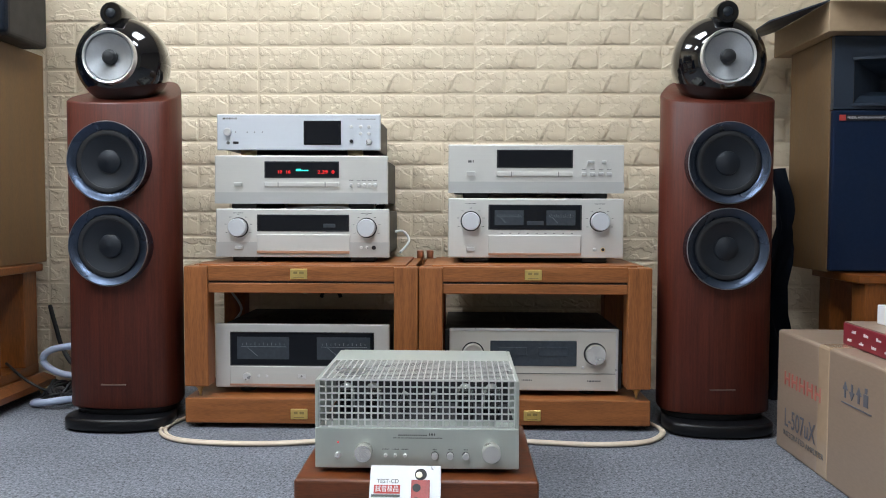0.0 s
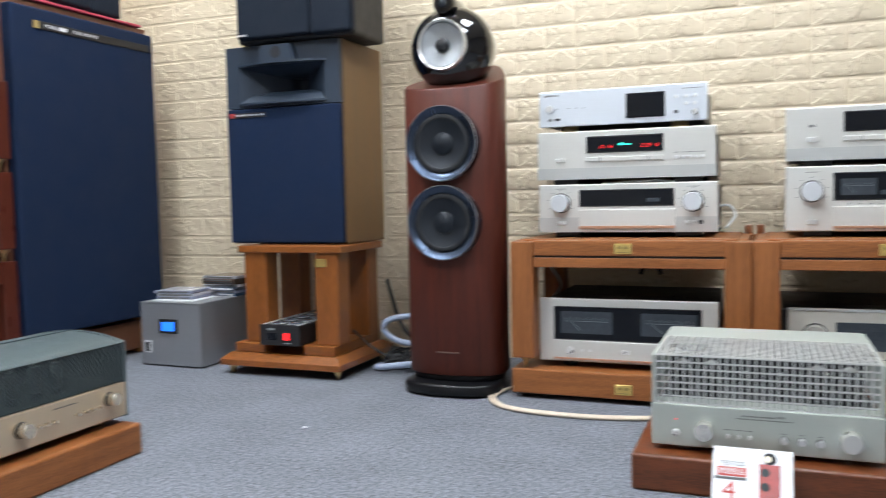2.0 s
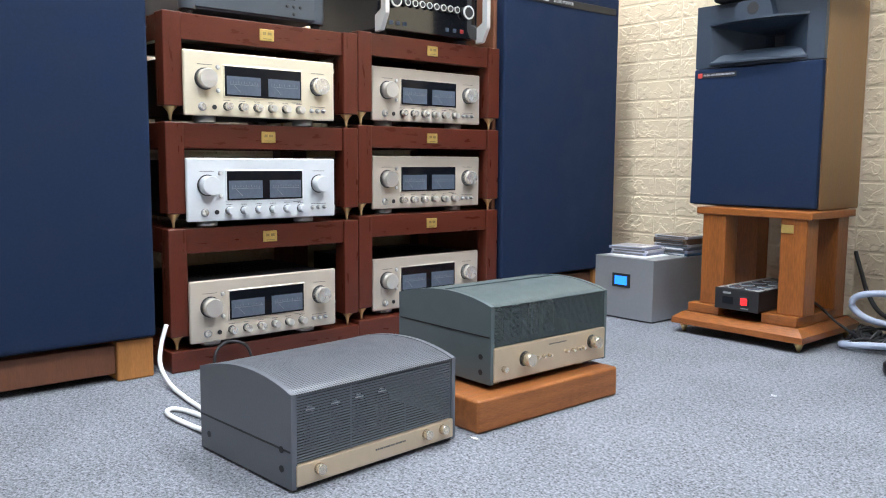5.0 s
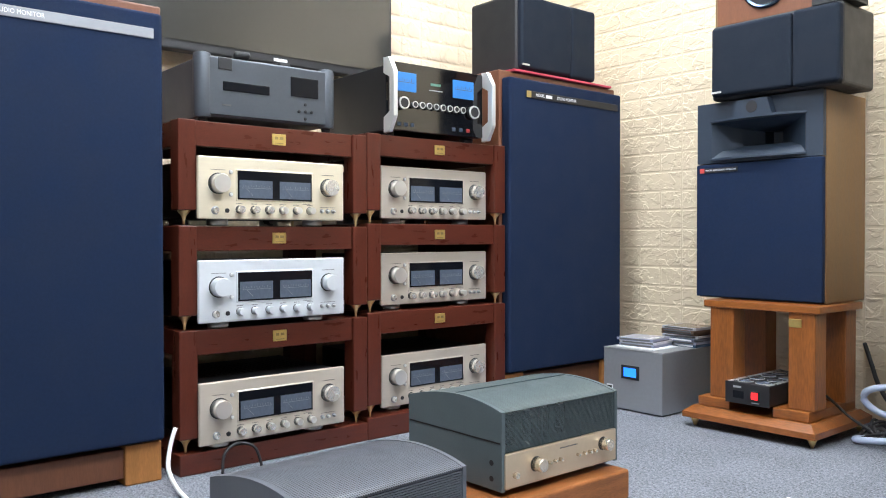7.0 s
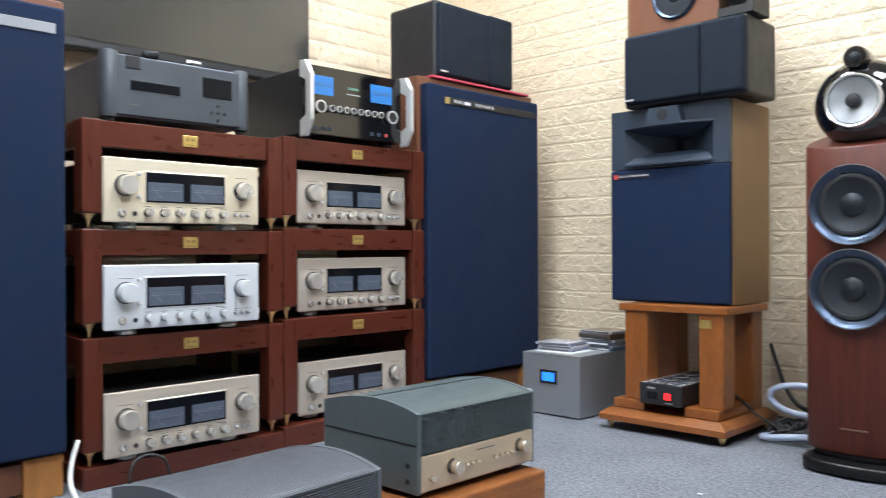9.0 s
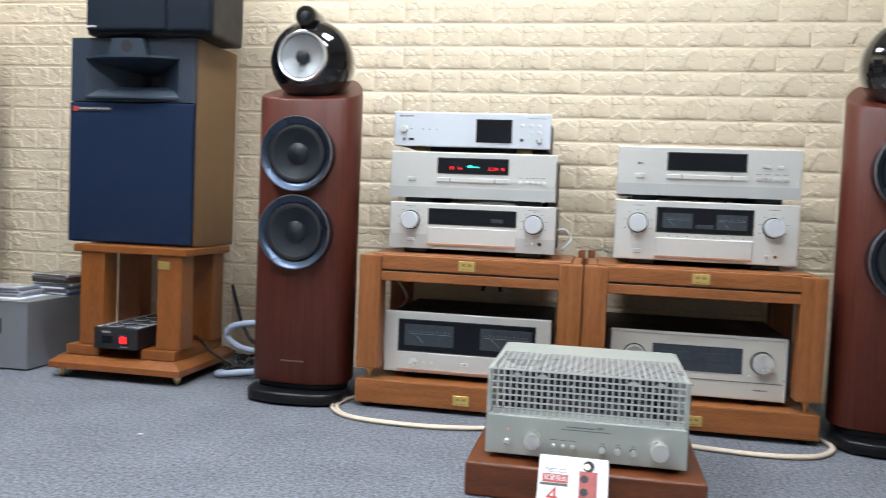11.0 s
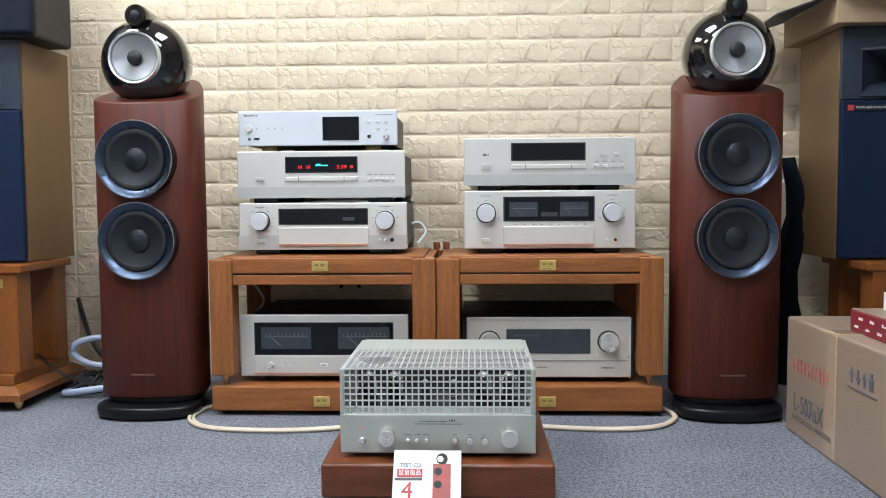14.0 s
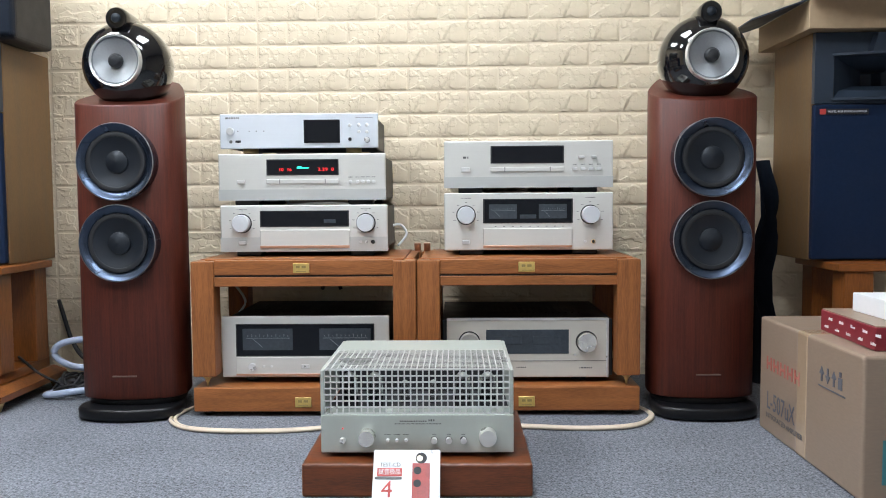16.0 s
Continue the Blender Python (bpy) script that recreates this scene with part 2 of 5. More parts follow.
# ---- building helpers ----
def box(bm, x0, x1, y0, y1, z0, z1, bevel=0.0, seg=2):
    r = bmesh.ops.create_cube(bm, size=1, matrix=Matrix.Translation(((x0 + x1) / 2, (y0 + y1) / 2, (z0 + z1) / 2)) @ Matrix.Diagonal((x1 - x0, y1 - y0, z1 - z0, 1)))
    if bevel:
        vs = set(r["verts"])
        es = [e for e in bm.edges if e.verts[0] in vs and e.verts[1] in vs]
        bmesh.ops.bevel(bm, geom=es, offset=bevel, segments=seg, affect="EDGES", profile=0.5)
    return bm


def bx(x0, x1, y0, y1, z0, z1, bevel=0.0, seg=2):
    return box(bmesh.new(), x0, x1, y0, y1, z0, z1, bevel, seg)


def lathe(bm, prof, axis="Z", at=(0, 0, 0), seg=32, caps=True):
    """Turn a profile of (radius, height) about an axis; Y profiles run towards -y, the viewer."""
    def ring_at(r, h):
        ring = []
        for i in range(seg):
            a = 2 * math.pi * i / seg
            c, s = r * math.cos(a), r * math.sin(a)
            p = (c, s, h) if axis == "Z" else ((c, -h, s) if axis == "Y" else (h, c, s))
            ring.append(bm.verts.new((p[0] + at[0], p[1] + at[1], p[2] + at[2])))
        return ring

    rings = [ring_at(*prof[0])]
    low = rings[0]
    for k in range(1, len(prof)):
        top = ring_at(*prof[k])
        for i in range(seg):
            j = (i + 1) % seg
            bm.faces.new((low[i], low[j], top[j], top[i])).smooth = True
        rings.append(top)
        low = top
        if k < len(prof) - 1:
            d0 = Vector((prof[k][0] - prof[k - 1][0], prof[k][1] - prof[k - 1][1]))
            d1 = Vector((prof[k + 1][0] - prof[k][0], prof[k + 1][1] - prof[k][1]))
            if d0.length > 1e-6 and d1.length > 1e-6 and d0.angle(d1) > radians(35):
                low = ring_at(*prof[k])
    for ring in (rings[0], rings[-1]) if caps else ():
        bm.faces.new(ring)
    return bm


def tube(bm, pts, r, seg=8):
    """A round cable along a smooth line through the points."""
    P = [Vector(p) for p in pts]
    line = []
    for i in range(len(P) - 1):
        a, b, c, d = P[max(0, i - 1)], P[i], P[i + 1], P[min(len(P) - 1, i + 2)]
        for k in range(6):
            t = k / 6
            line.append(0.5 * ((2 * b) + (c - a) * t + (2 * a - 5 * b + 4 * c - d) * t * t + (3 * b - a - 3 * c + d) * t ** 3))
    line.append(P[-1])
    rings = []
    for i, p in enumerate(line):
        d = (line[min(i + 1, len(line) - 1)] - line[max(i - 1, 0)]).normalized()
        u = d.cross(Vector((0, 0, 1)))
        u = u.normalized() if u.length > 0.01 else Vector((1, 0, 0))
        v = d.cross(u)
        rings.append([bm.verts.new(p + (u * math.cos(2 * math.pi * k / seg) + v * math.sin(2 * math.pi * k / seg)) * r) for k in range(seg)])
    for a, b in zip(rings, rings[1:]):
        for k in range(seg):
            j = (k + 1) % seg
            bm.faces.new((a[k], a[j], b[j], b[k])).smooth = True
    bm.faces.new(rings[0])
    bm.faces.new(rings[-1])
    return bm


def prism(bm, outline, axis, a, b):
    """A flat outline pushed out from a to b along an axis."""
    def at(p, h):
        return (p[0], p[1], h) if axis == "Z" else ((p[0], h, p[1]) if axis == "Y" else (h, p[0], p[1]))
    lo, hi = [bm.verts.new(at(p, a)) for p in outline], [bm.verts.new(at(p, b)) for p in outline]
    n = len(outline)
    bm.faces.new(lo)
    bm.faces.new(hi)
    for i in range(n):
        bm.faces.new((lo[i], lo[(i + 1) % n], hi[(i + 1) % n], hi[i]))
    return bm


def part(name, bm, material, parent, label=""):
    bmesh.ops.recalc_face_normals(bm, faces=bm.faces)
    me = bpy.data.meshes.new(name)
    bm.to_mesh(me)
    bm.free()
    me.materials.append(material)
    ob = new(name, me)
    ob.parent = parent
    if label:
        ob["label"] = label
    return ob


def solid(name, bm, material, label, category, kind="", group="", m=None):
    ob = part(name, bm, material, None)
    if m is not None:
        ob.matrix_basis = m
    return tagged(ob, label, category, group, kind)


def thing(name, m, label, category, group=""):
    ob = new(name)
    ob.empty_display_size = 0.05
    ob.matrix_basis = m
    return tagged(ob, label, category, group)


def words(name, text, size, material, parent, m, width=None, label=""):
    """Raised lettering in the built-in font, as a mesh; local x to the right, y up, facing +z before m."""
    cu = bpy.data.curves.new(name, "FONT")
    cu.body, cu.size, cu.extrude, cu.resolution_u = text, size, 0.0002, 3
    cu.align_x, cu.align_y = "CENTER", "CENTER"
    tmp = bpy.data.objects.new(name, cu)
    scene.collection.objects.link(tmp)
    me = bpy.data.meshes.new_from_object(tmp.evaluated_get(bpy.context.evaluated_depsgraph_get()))
    bpy.data.objects.remove(tmp)
    me.name = name
    if width:
        xs = [v.co.x for v in me.vertices]
        me.transform(Matrix.Diagonal((width / max(1e-6, max(xs) - min(xs)), 1, 1, 1)))
    me.transform(m)
    me.materials.clear()
    me.materials.append(material)
    ob = new(name, me)
    ob.parent = parent
    if label:
        ob["label"] = label
    return ob


FACE = Matrix.Rotation(radians(90), 4, "X")


def front(x, y, z):
    """The pose of lettering on a front that faces -y."""
    return Matrix.Translation((x, y, z)) @ FACE


# ---- the room ----
def brick_mesh(w, h, seed):
    """One foam brick: rocky face, bevelled rim; x along the wall, z up, face towards -y."""
    rnd = random.Random(seed)
    nx, nz = (9, 5) if w > 0.15 else (6, 5)

    def rim(k, n, e):
        return 0.0 if k == 0 else 1.0 if k == n else e + (1 - 2 * e) * (k - 1) / (n - 2)

    bm = bmesh.new()
    off = Vector((rnd.uniform(0, 50), rnd.uniform(0, 50), rnd.uniform(0, 50)))
    g = 0.0024
    grid = []
    for j in range(nz + 1):
        row = []
        for i in range(nx + 1):
            x, z = g + (w - 2 * g) * rim(i, nx, 0.0045 / w), g + (h - 2 * g) * rim(j, nz, 0.0045 / h)
            edge = i in (0, nx) or j in (0, nz)
            if not edge:
                x += rnd.uniform(-0.001, 0.001)
                z += rnd.uniform(-0.0008, 0.0008)
            d = 0.0 if edge else 0.0018 + 0.0010 * noise.noise(Vector((x * 28, z * 40, 0)) + off) + 0.001 * noise.noise(Vector((x * 80, z * 90, 5)) + off)
            row.append(bm.verts.new((x, -d, z)))
        grid.append(row)
    for j in range(nz):
        for i in range(nx):
            f = bm.faces.new((grid[j][i], grid[j][i + 1], grid[j + 1][i + 1], grid[j + 1][i]))
            f.smooth = 0 < i < nx - 1 and 0 < j < nz - 1
    me = bpy.data.meshes.new("brick")
    bm.to_mesh(me)
    bm.free()
    me.materials.append(CREAM)
    return me


PANEL, ROW, HALF = 0.687, 0.0757, 0.687 / 7
SEAM, ROW_Z = 0.127, 1.091 - 15 * 0.0757
wall_back = solid("wall_north", bx(WALL_X - 0.12, ROOM_R + 0.12, WALL_Y, WALL_Y + 0.12, 0, CEIL), JOINT, "cream foam brick panels on the wall behind the racks", "wall", "structure")
wall_left = solid("wall_west", bx(WALL_X - 0.12, WALL_X, ROOM_F, WALL_Y, 0, CEIL), JOINT, "cream foam brick panels on the side wall", "wall", "structure")
# east wall is out of view, added dark to dim the right side
solid("wall_east", bx(ROOM_R, ROOM_R + 0.12, ROOM_F, WALL_Y, 0, CEIL), BOUNCE_CUT, "unseen side wall, grey-brown to cut bounced light on the right", "wall", "structure")
solid("wall_south", bx(WALL_X - 0.12, ROOM_R + 0.12, ROOM_F - 0.12, ROOM_F, 0, CEIL), PLASTER, "plain pale plaster wall behind the viewer", "wall", "structure")
solid("floor", bx(WALL_X - 0.12, ROOM_R + 0.12, ROOM_F - 0.12, WALL_Y + 0.12, -0.1, 0), CARPET, "grey-blue short loop carpet with pale flecks", "carpet", "structure")
solid("ceiling", bx(WALL_X - 0.12, ROOM_R + 0.12, ROOM_F - 0.12, WALL_Y + 0.12, CEIL, CEIL + 0.1), PLASTER, "plain white ceiling with bright panel lamps", "ceiling", "structure")


def ceiling_light(x, y, sx, sy):
    ob = thing("ceiling_light", pose(x, y, CEIL), "bright white ceiling panel lamp in a thin frame", "ceiling light", "ceiling lamps")
    part("frame", bx(-sx / 2 - 0.02, sx / 2 + 0.02, -sy / 2 - 0.02, sy / 2 + 0.02, -0.03, 0, 0.004), WHITE, ob)
    part("diffuser", bx(-sx / 2, sx / 2, -sy / 2, sy / 2, -0.034, -0.031), LAMP, ob)
    return ob


for lx, ly in ((-1.65, 1.7), (-0.08, 1.6), (-1.5, 0.4), (0.05, 0.15)):
    ceiling_light(lx, ly, 0.6, 0.6)


# ---- hi-fi units: origin under the middle of the front, y runs back, z up ----
def knob(bm, x, z, r, y, depth=0.018):
    return lathe(bm, [(r * 1.0, 0), (r, depth * 0.85), (r * 0.93, depth), (r * 0.05, depth * 1.01)], "Y", (x, y, z), 28)


class Face:
    """Places details on a front panel by fractions of its width and height (from its left and top)."""

    def __init__(self, ob, w, h, z0, y=0.0):
        self.ob, self.w, self.h, self.z0, self.y = ob, w, h, z0, y

    def p(self, fx, fz):
        return (fx - 0.5) * self.w, self.z0 + (1 - fz) * self.h

    def knob(self, fx, fz, fr, material, depth=0.018, name="knob", collar=True):
        x, z = self.p(fx, fz)
        r = fr * self.w
        if collar:
            part("knob_recess", lathe(bmesh.new(), [(r * 1.12, 0), (r * 1.12, 0.0012), (r * 1.02, 0.0014)], "Y", (x, self.y, z), 28), BLACK, self.ob)
        part(name, knob(bmesh.new(), x, z, r, self.y, depth), material, self.ob)

    def round(self, fx, fz, fr, material, name="button", depth=0.004):
        x, z = self.p(fx, fz)
        part(name, lathe(bmesh.new(), [(fr * self.w, 0), (fr * self.w, depth * 0.8), (fr * self.w * 0.8, depth)], "Y", (x, self.y, z), 16), material, self.ob)

    def rect(self, f0, f1, g0, g1, material, name, depth=0.003, bevel=0.0008, label=""):
        x0, z1 = self.p(f0, g0)
        x1, z0 = self.p(f1, g1)
        return part(name, bx(x0, x1, self.y - depth, self.y + 0.002, z0, z1, bevel, 1), material, self.ob, label)

    def bar(self, f0, f1, fz, size, material=INK, name="lettering"):
        """Unreadable small print: a row of short bars."""
        x0, z = self.p(f0, fz)
        x1, _ = self.p(f1, fz)
        bm, x, rnd = bmesh.new(), x0, random.Random(int(fz * 1000 + f0 * 100))
        while x < x1:
            wd = rnd.uniform(0.5, 1.6) * size
            box(bm, x, min(x1, x + wd), self.y - 0.0006, self.y + 0.001, z - size / 2, z + size / 2)
            x += wd + size * 0.5
        part(name, bm, material, self.ob)


def unit(name, m, w, h, d, panel, label, category, group="", feet=0.012, body=CHASSIS, inset=0.012, thick=0.012, round_=0.003, foot_r=0.022, foot_mat=RUBBER, blocks=False):
    """A hi-fi component: faceplate, dark chassis set behind it, lid vents and feet."""
    ob = thing(name, m, label, category, group)
    part("faceplate", bx(-w / 2, w / 2, 0, thick, feet, feet + h, round_, 2), panel, ob)
    part("chassis", bx(-w / 2 + inset, w / 2 - inset, thick, d, feet + 0.003, feet + h - 0.006, 0.002, 1), body, ob)
    for sx in (-1, 1):
        for y in (0.05, d - 0.05):
            x = sx * (w / 2 - 0.075)
            if blocks:
                part("foot", bx(x - 0.035, x + 0.035, y - 0.03, y + 0.03, 0, feet + 0.003, 0.003, 1), RUBBER, ob)
            else:
                part("foot", lathe(bmesh.new(), [(foot_r * 0.9, 0), (foot_r, 0.002), (foot_r, feet + 0.004)], "Z", (x, y, 0), 20), foot_mat, ob)
    bm = bmesh.new()
    for i in range(18):
        x = -w * 0.36 + w * 0.72 * i / 17
        box(bm, x - 0.003, x + 0.003, d * 0.35, d * 0.8, feet + h - 0.0065, feet + h - 0.0045)
    part("vent_grille", bm, BLACK, ob)["kind"] = "stuff"
    return ob, Face(ob, w, h, feet)


def needle_meter(f, f0, f1, g0, g1, material, y_off=0.0036):
    """A meter: face, scale ticks and a needle."""
    x0, z1 = f.p(f0, g0)
    x1, z0 = f.p(f1, g1)
    y = f.y - y_off
    part("meter_face", bx(x0, x1, y, y + 0.001, z0, z1), material, f.ob)
    bm = bmesh.new()
    w, h = x1 - x0, z1 - z0
    box(bm, x0 + w * 0.08, x1 - w * 0.06, y - 0.0005, y, z0 + h * 0.55, z0 + h * 0.567)
    for i in range(11):
        x = x0 + w * (0.10 + 0.08 * i)
        box(bm, x, x + w * 0.008, y - 0.0005, y, z0 + h * 0.62, z0 + h * (0.74 if i % 2 else 0.70))
    part("scale", bm, SCALE_INK, f.ob)
    bm = bmesh.new()
    prism(bm, [(x0 + w * 0.20, z0 + h * 0.52), (x0 + w * 0.21, z0 + h * 0.52), (x0 + w * 0.40, z0 + h * 0.14), (x0 + w * 0.385, z0 + h * 0.14)], "Y", y - 0.0008, y - 0.0002)
    part("needle", bm, SCALE_INK, f.ob)


def network_player(m):
    ob, f = unit("network_player", m, 0.448, 0.098, 0.33, SILVER, "silver network player with a dark screen on a disc player", "audio player", feet=0.012, foot_mat=BRASS)
    f.rect(0.532, 0.76, 0.185, 0.85, WINDOW, "screen_frame", 0.0025)
    f.rect(0.543, 0.748, 0.215, 0.82, WINDOW, "screen", 0.0032)
    for fx, fz in ((0.822, 0.35), (0.88, 0.35), (0.93, 0.35), (0.88, 0.54), (0.93, 0.54)):
        f.round(fx, fz, 0.010, BRIGHT)
    f.round(0.823, 0.75, 0.011, BLACK, "jack")
    f.knob(0.93, 0.77, 0.016, BRIGHT, 0.012)
    f.knob(0.068, 0.5, 0.023, BRIGHT, 0.008, "power_button", False)
    for fx in (0.115, 0.187, 0.232, 0.279):
        f.round(fx, 0.5, 0.0035, INK, "indicator", 0.001)
    f.round(0.07, 0.8, 0.010, INK, "jack", 0.002)
    f.rect(0.098, 0.133, 0.76, 0.83, BLACK, "usb_slot", 0.0012)
    f.bar(0.037, 0.125, 0.125, 0.005, INK, "brand_mark")
    f.bar(0.86, 0.97, 0.14, 0.0018)


def disc_player(m, lit):
    lab = "champagne-silver disc player with a lit red and green display" if lit else "champagne-silver disc player with a dark display, switched off"
    ob, f = unit("disc_player", m, 0.470, 0.130, 0.39, CHAMP, lab, "disc player", "disc players", feet=0.014, blocks=True)
    f.rect(0.0, 1.0, 0.765, 1.0, CHAMP_D, "lower_band", 0.0008, 0.0)
    if lit:
        f.rect(0.289, 0.72, 0.12, 0.465, BLACK, "display_bezel", 0.0015)
        f.rect(0.295, 0.714, 0.14, 0.45, WINDOW, "display", 0.0025)
        x, z = f.p(0.402, 0.345)
        words("track_digits", "10  16", 0.0125, RED_LED, ob, front(x, -0.0035, z), 0.034)
        x, z = f.p(0.645, 0.345)
        words("time_digits", "2.29  0", 0.0125, RED_LED, ob, front(x, -0.0035, z), 0.045)
        x, z = f.p(0.505, 0.31)
        part("lit_mark", bx(x - 0.016, x + 0.018, -0.0035, -0.002, z - 0.0015, z + 0.0015, 0.001, 1), GREEN_LED, ob)
        part("lit_mark", bx(x - 0.014, x - 0.002, -0.0035, -0.002, z + 0.0012, z + 0.0045, 0.001, 1), GREEN_LED, ob)
        f.rect(0.289, 0.72, 0.55, 0.645, CHAMP, "drawer", 0.004, 0.0012)
        for fx in (0.369, 0.64):
            f.rect(fx - 0.002, fx + 0.002, 0.55, 0.645, INK, "drawer_gap", 0.0045, 0)
        f.rect(0.113, 0.16, 0.56, 0.635, BRIGHT, "power_button", 0.005)
        for fx in (0.79, 0.832, 0.864, 0.896, 0.928):
            f.round(fx, 0.61, 0.0105, BRIGHT)
            f.bar(fx - 0.012, fx + 0.012, 0.51, 0.002)
    else:
        f.rect(0.276, 0.71, 0.105, 0.48, BLACK, "display_bezel", 0.0015)
        f.rect(0.284, 0.702, 0.125, 0.465, WINDOW, "display", 0.0025)
        f.rect(0.276, 0.71, 0.56, 0.655, CHAMP, "drawer", 0.004, 0.0012)
        for fx in (0.36, 0.628):
            f.rect(fx - 0.002, fx + 0.002, 0.56, 0.655, INK, "drawer_gap", 0.0045, 0)
        f.rect(0.103, 0.153, 0.56, 0.65, BRIGHT, "power_button", 0.005)
        f.rect(0.793, 0.831, 0.33, 0.385, BRIGHT, "button", 0.005)
        f.rect(0.872, 0.90, 0.33, 0.385, BRIGHT, "button", 0.005)
        for fx in (0.773, 0.821, 0.869, 0.916):
            f.rect(fx - 0.014, fx + 0.014, 0.57, 0.635, BRIGHT, "button", 0.005)
            f.bar(fx - 0.012, fx + 0.012, 0.51, 0.002)
        f.bar(0.113, 0.145, 0.35, 0.006)
    f.bar(0.67, 0.93, 0.865, 0.003)
    f.bar(0.12, 0.15, 0.85, 0.004)


def control_amp(m, tall):
    h = 0.160 if tall else 0.130
    lab = "champagne integrated amplifier with two round knobs and dim power meters" if tall else "champagne preamplifier with two round knobs and a dark display"
    ob, f = unit("integrated_amplifier" if tall else "preamplifier", m, 0.470, h, 0.40, CHAMP, lab, "amplifier", feet=0.014, blocks=True)
    if tall:
        f.rect(0.230, 0.762, 0.105, 0.53, BLACK, "window_bezel", 0.0012)
        f.rect(0.238, 0.754, 0.12, 0.515, WINDOW, "window", 0.0022)
        needle_meter(f, 0.265, 0.43, 0.20, 0.45, METER)
        needle_meter(f, 0.56, 0.725, 0.20, 0.45, METER)
        f.rect(0.449, 0.545, 0.38, 0.45, METER, "mode_display", 0.003)
        f.rect(0.230, 0.758, 0.617, 0.955, CHAMP, "flap", 0.004, 0.0015)
        f.rect(0.230, 0.758, 0.915, 0.955, COPPER, "copper_edge", 0.0046, 0.0005)
        ks, rr = ((0.129, 0.385), (0.864, 0.385)), 0.052
        f.rect(0.105, 0.15, 0.82, 0.89, BRIGHT, "power_button", 0.005)
        f.round(0.835, 0.855, 0.009, BRIGHT)
        f.round(0.883, 0.855, 0.013, BRASS, "jack_ring", 0.002)
        f.round(0.883, 0.855, 0.009, BLACK, "jack", 0.0025)
        f.bar(0.362, 0.622, 0.76, 0.004)
        for i in range(9):
            f.bar(0.3 + 0.05 * i, 0.312 + 0.05 * i, 0.585, 0.002)
    else:
        f.rect(0.0, 1.0, 0.69, 1.0, CHAMP_D, "lower_band", 0.0008, 0.0)
        f.rect(0.238, 0.77, 0.12, 0.47, BLACK, "window_bezel", 0.0012)
        f.rect(0.246, 0.762, 0.135, 0.455, WINDOW, "window", 0.0022)
        f.rect(0.62, 0.69, 0.31, 0.39, METER, "level_display", 0.003)
        f.rect(0.238, 0.772, 0.53, 0.925, CHAMP, "flap", 0.004, 0.0015)
        f.rect(0.238, 0.772, 0.87, 0.925, COPPER, "copper_edge", 0.0046, 0.0005)
        ks, rr = ((0.131, 0.39), (0.87, 0.39)), 0.052
        f.rect(0.110, 0.158, 0.775, 0.845, BRIGHT, "power_button", 0.005)
        for fx in (0.838, 0.871):
            f.round(fx, 0.80, 0.009, BRIGHT)
        f.round(0.911, 0.80, 0.012, BLACK, "jack", 0.003)
        f.bar(0.393, 0.623, 0.74, 0.004)
    for fx, fz in ks:
        f.knob(fx, fz, rr, WHITE_SILVER, 0.022)
        for a in range(-3, 4):
            t = radians(90 + a * 38)
            f.bar(fx + math.cos(t) * rr * 1.45 - 0.006, fx + math.cos(t) * rr * 1.45 + 0.006, fz - math.sin(t) * rr * 1.45 * 0.465 / h, 0.0018)
        f.bar(fx - 0.03, fx + 0.03, 0.09, 0.002)


def power_amp(m):
    ob, f = unit("power_amplifier", m, 0.465, 0.171, 0.38, CHAMP, "champagne power amplifier with two large dark meters on the rack base", "amplifier", feet=0.016, body=BLACK)
    f.rect(0.085, 0.912, 0.125, 0.655, BLACK, "window_bezel", 0.0012)
    f.rect(0.092, 0.905, 0.14, 0.64, WINDOW, "window", 0.0022)
    needle_meter(f, 0.127, 0.426, 0.2, 0.55, METER)
    needle_meter(f, 0.585, 0.89, 0.2, 0.55, METER)
    f.rect(0.085, 0.912, 0.665, 0.965, CHAMP, "lower_panel", 0.0035, 0.0012)
    f.rect(0.085, 0.912, 0.935, 0.965, COPPER, "copper_edge", 0.004, 0.0005)
    f.knob(0.183, 0.82, 0.022, BRIGHT, 0.012)
    f.round(0.25, 0.815, 0.009, BRIGHT)
    f.round(0.297, 0.815, 0.009, BRIGHT)
    f.rect(0.475, 0.523, 0.785, 0.85, BRIGHT, "power_button", 0.005)
    f.bar(0.47, 0.53, 0.28, 0.003, PALE_INK)
    f.bar(0.47, 0.53, 0.44, 0.002, PALE_INK)


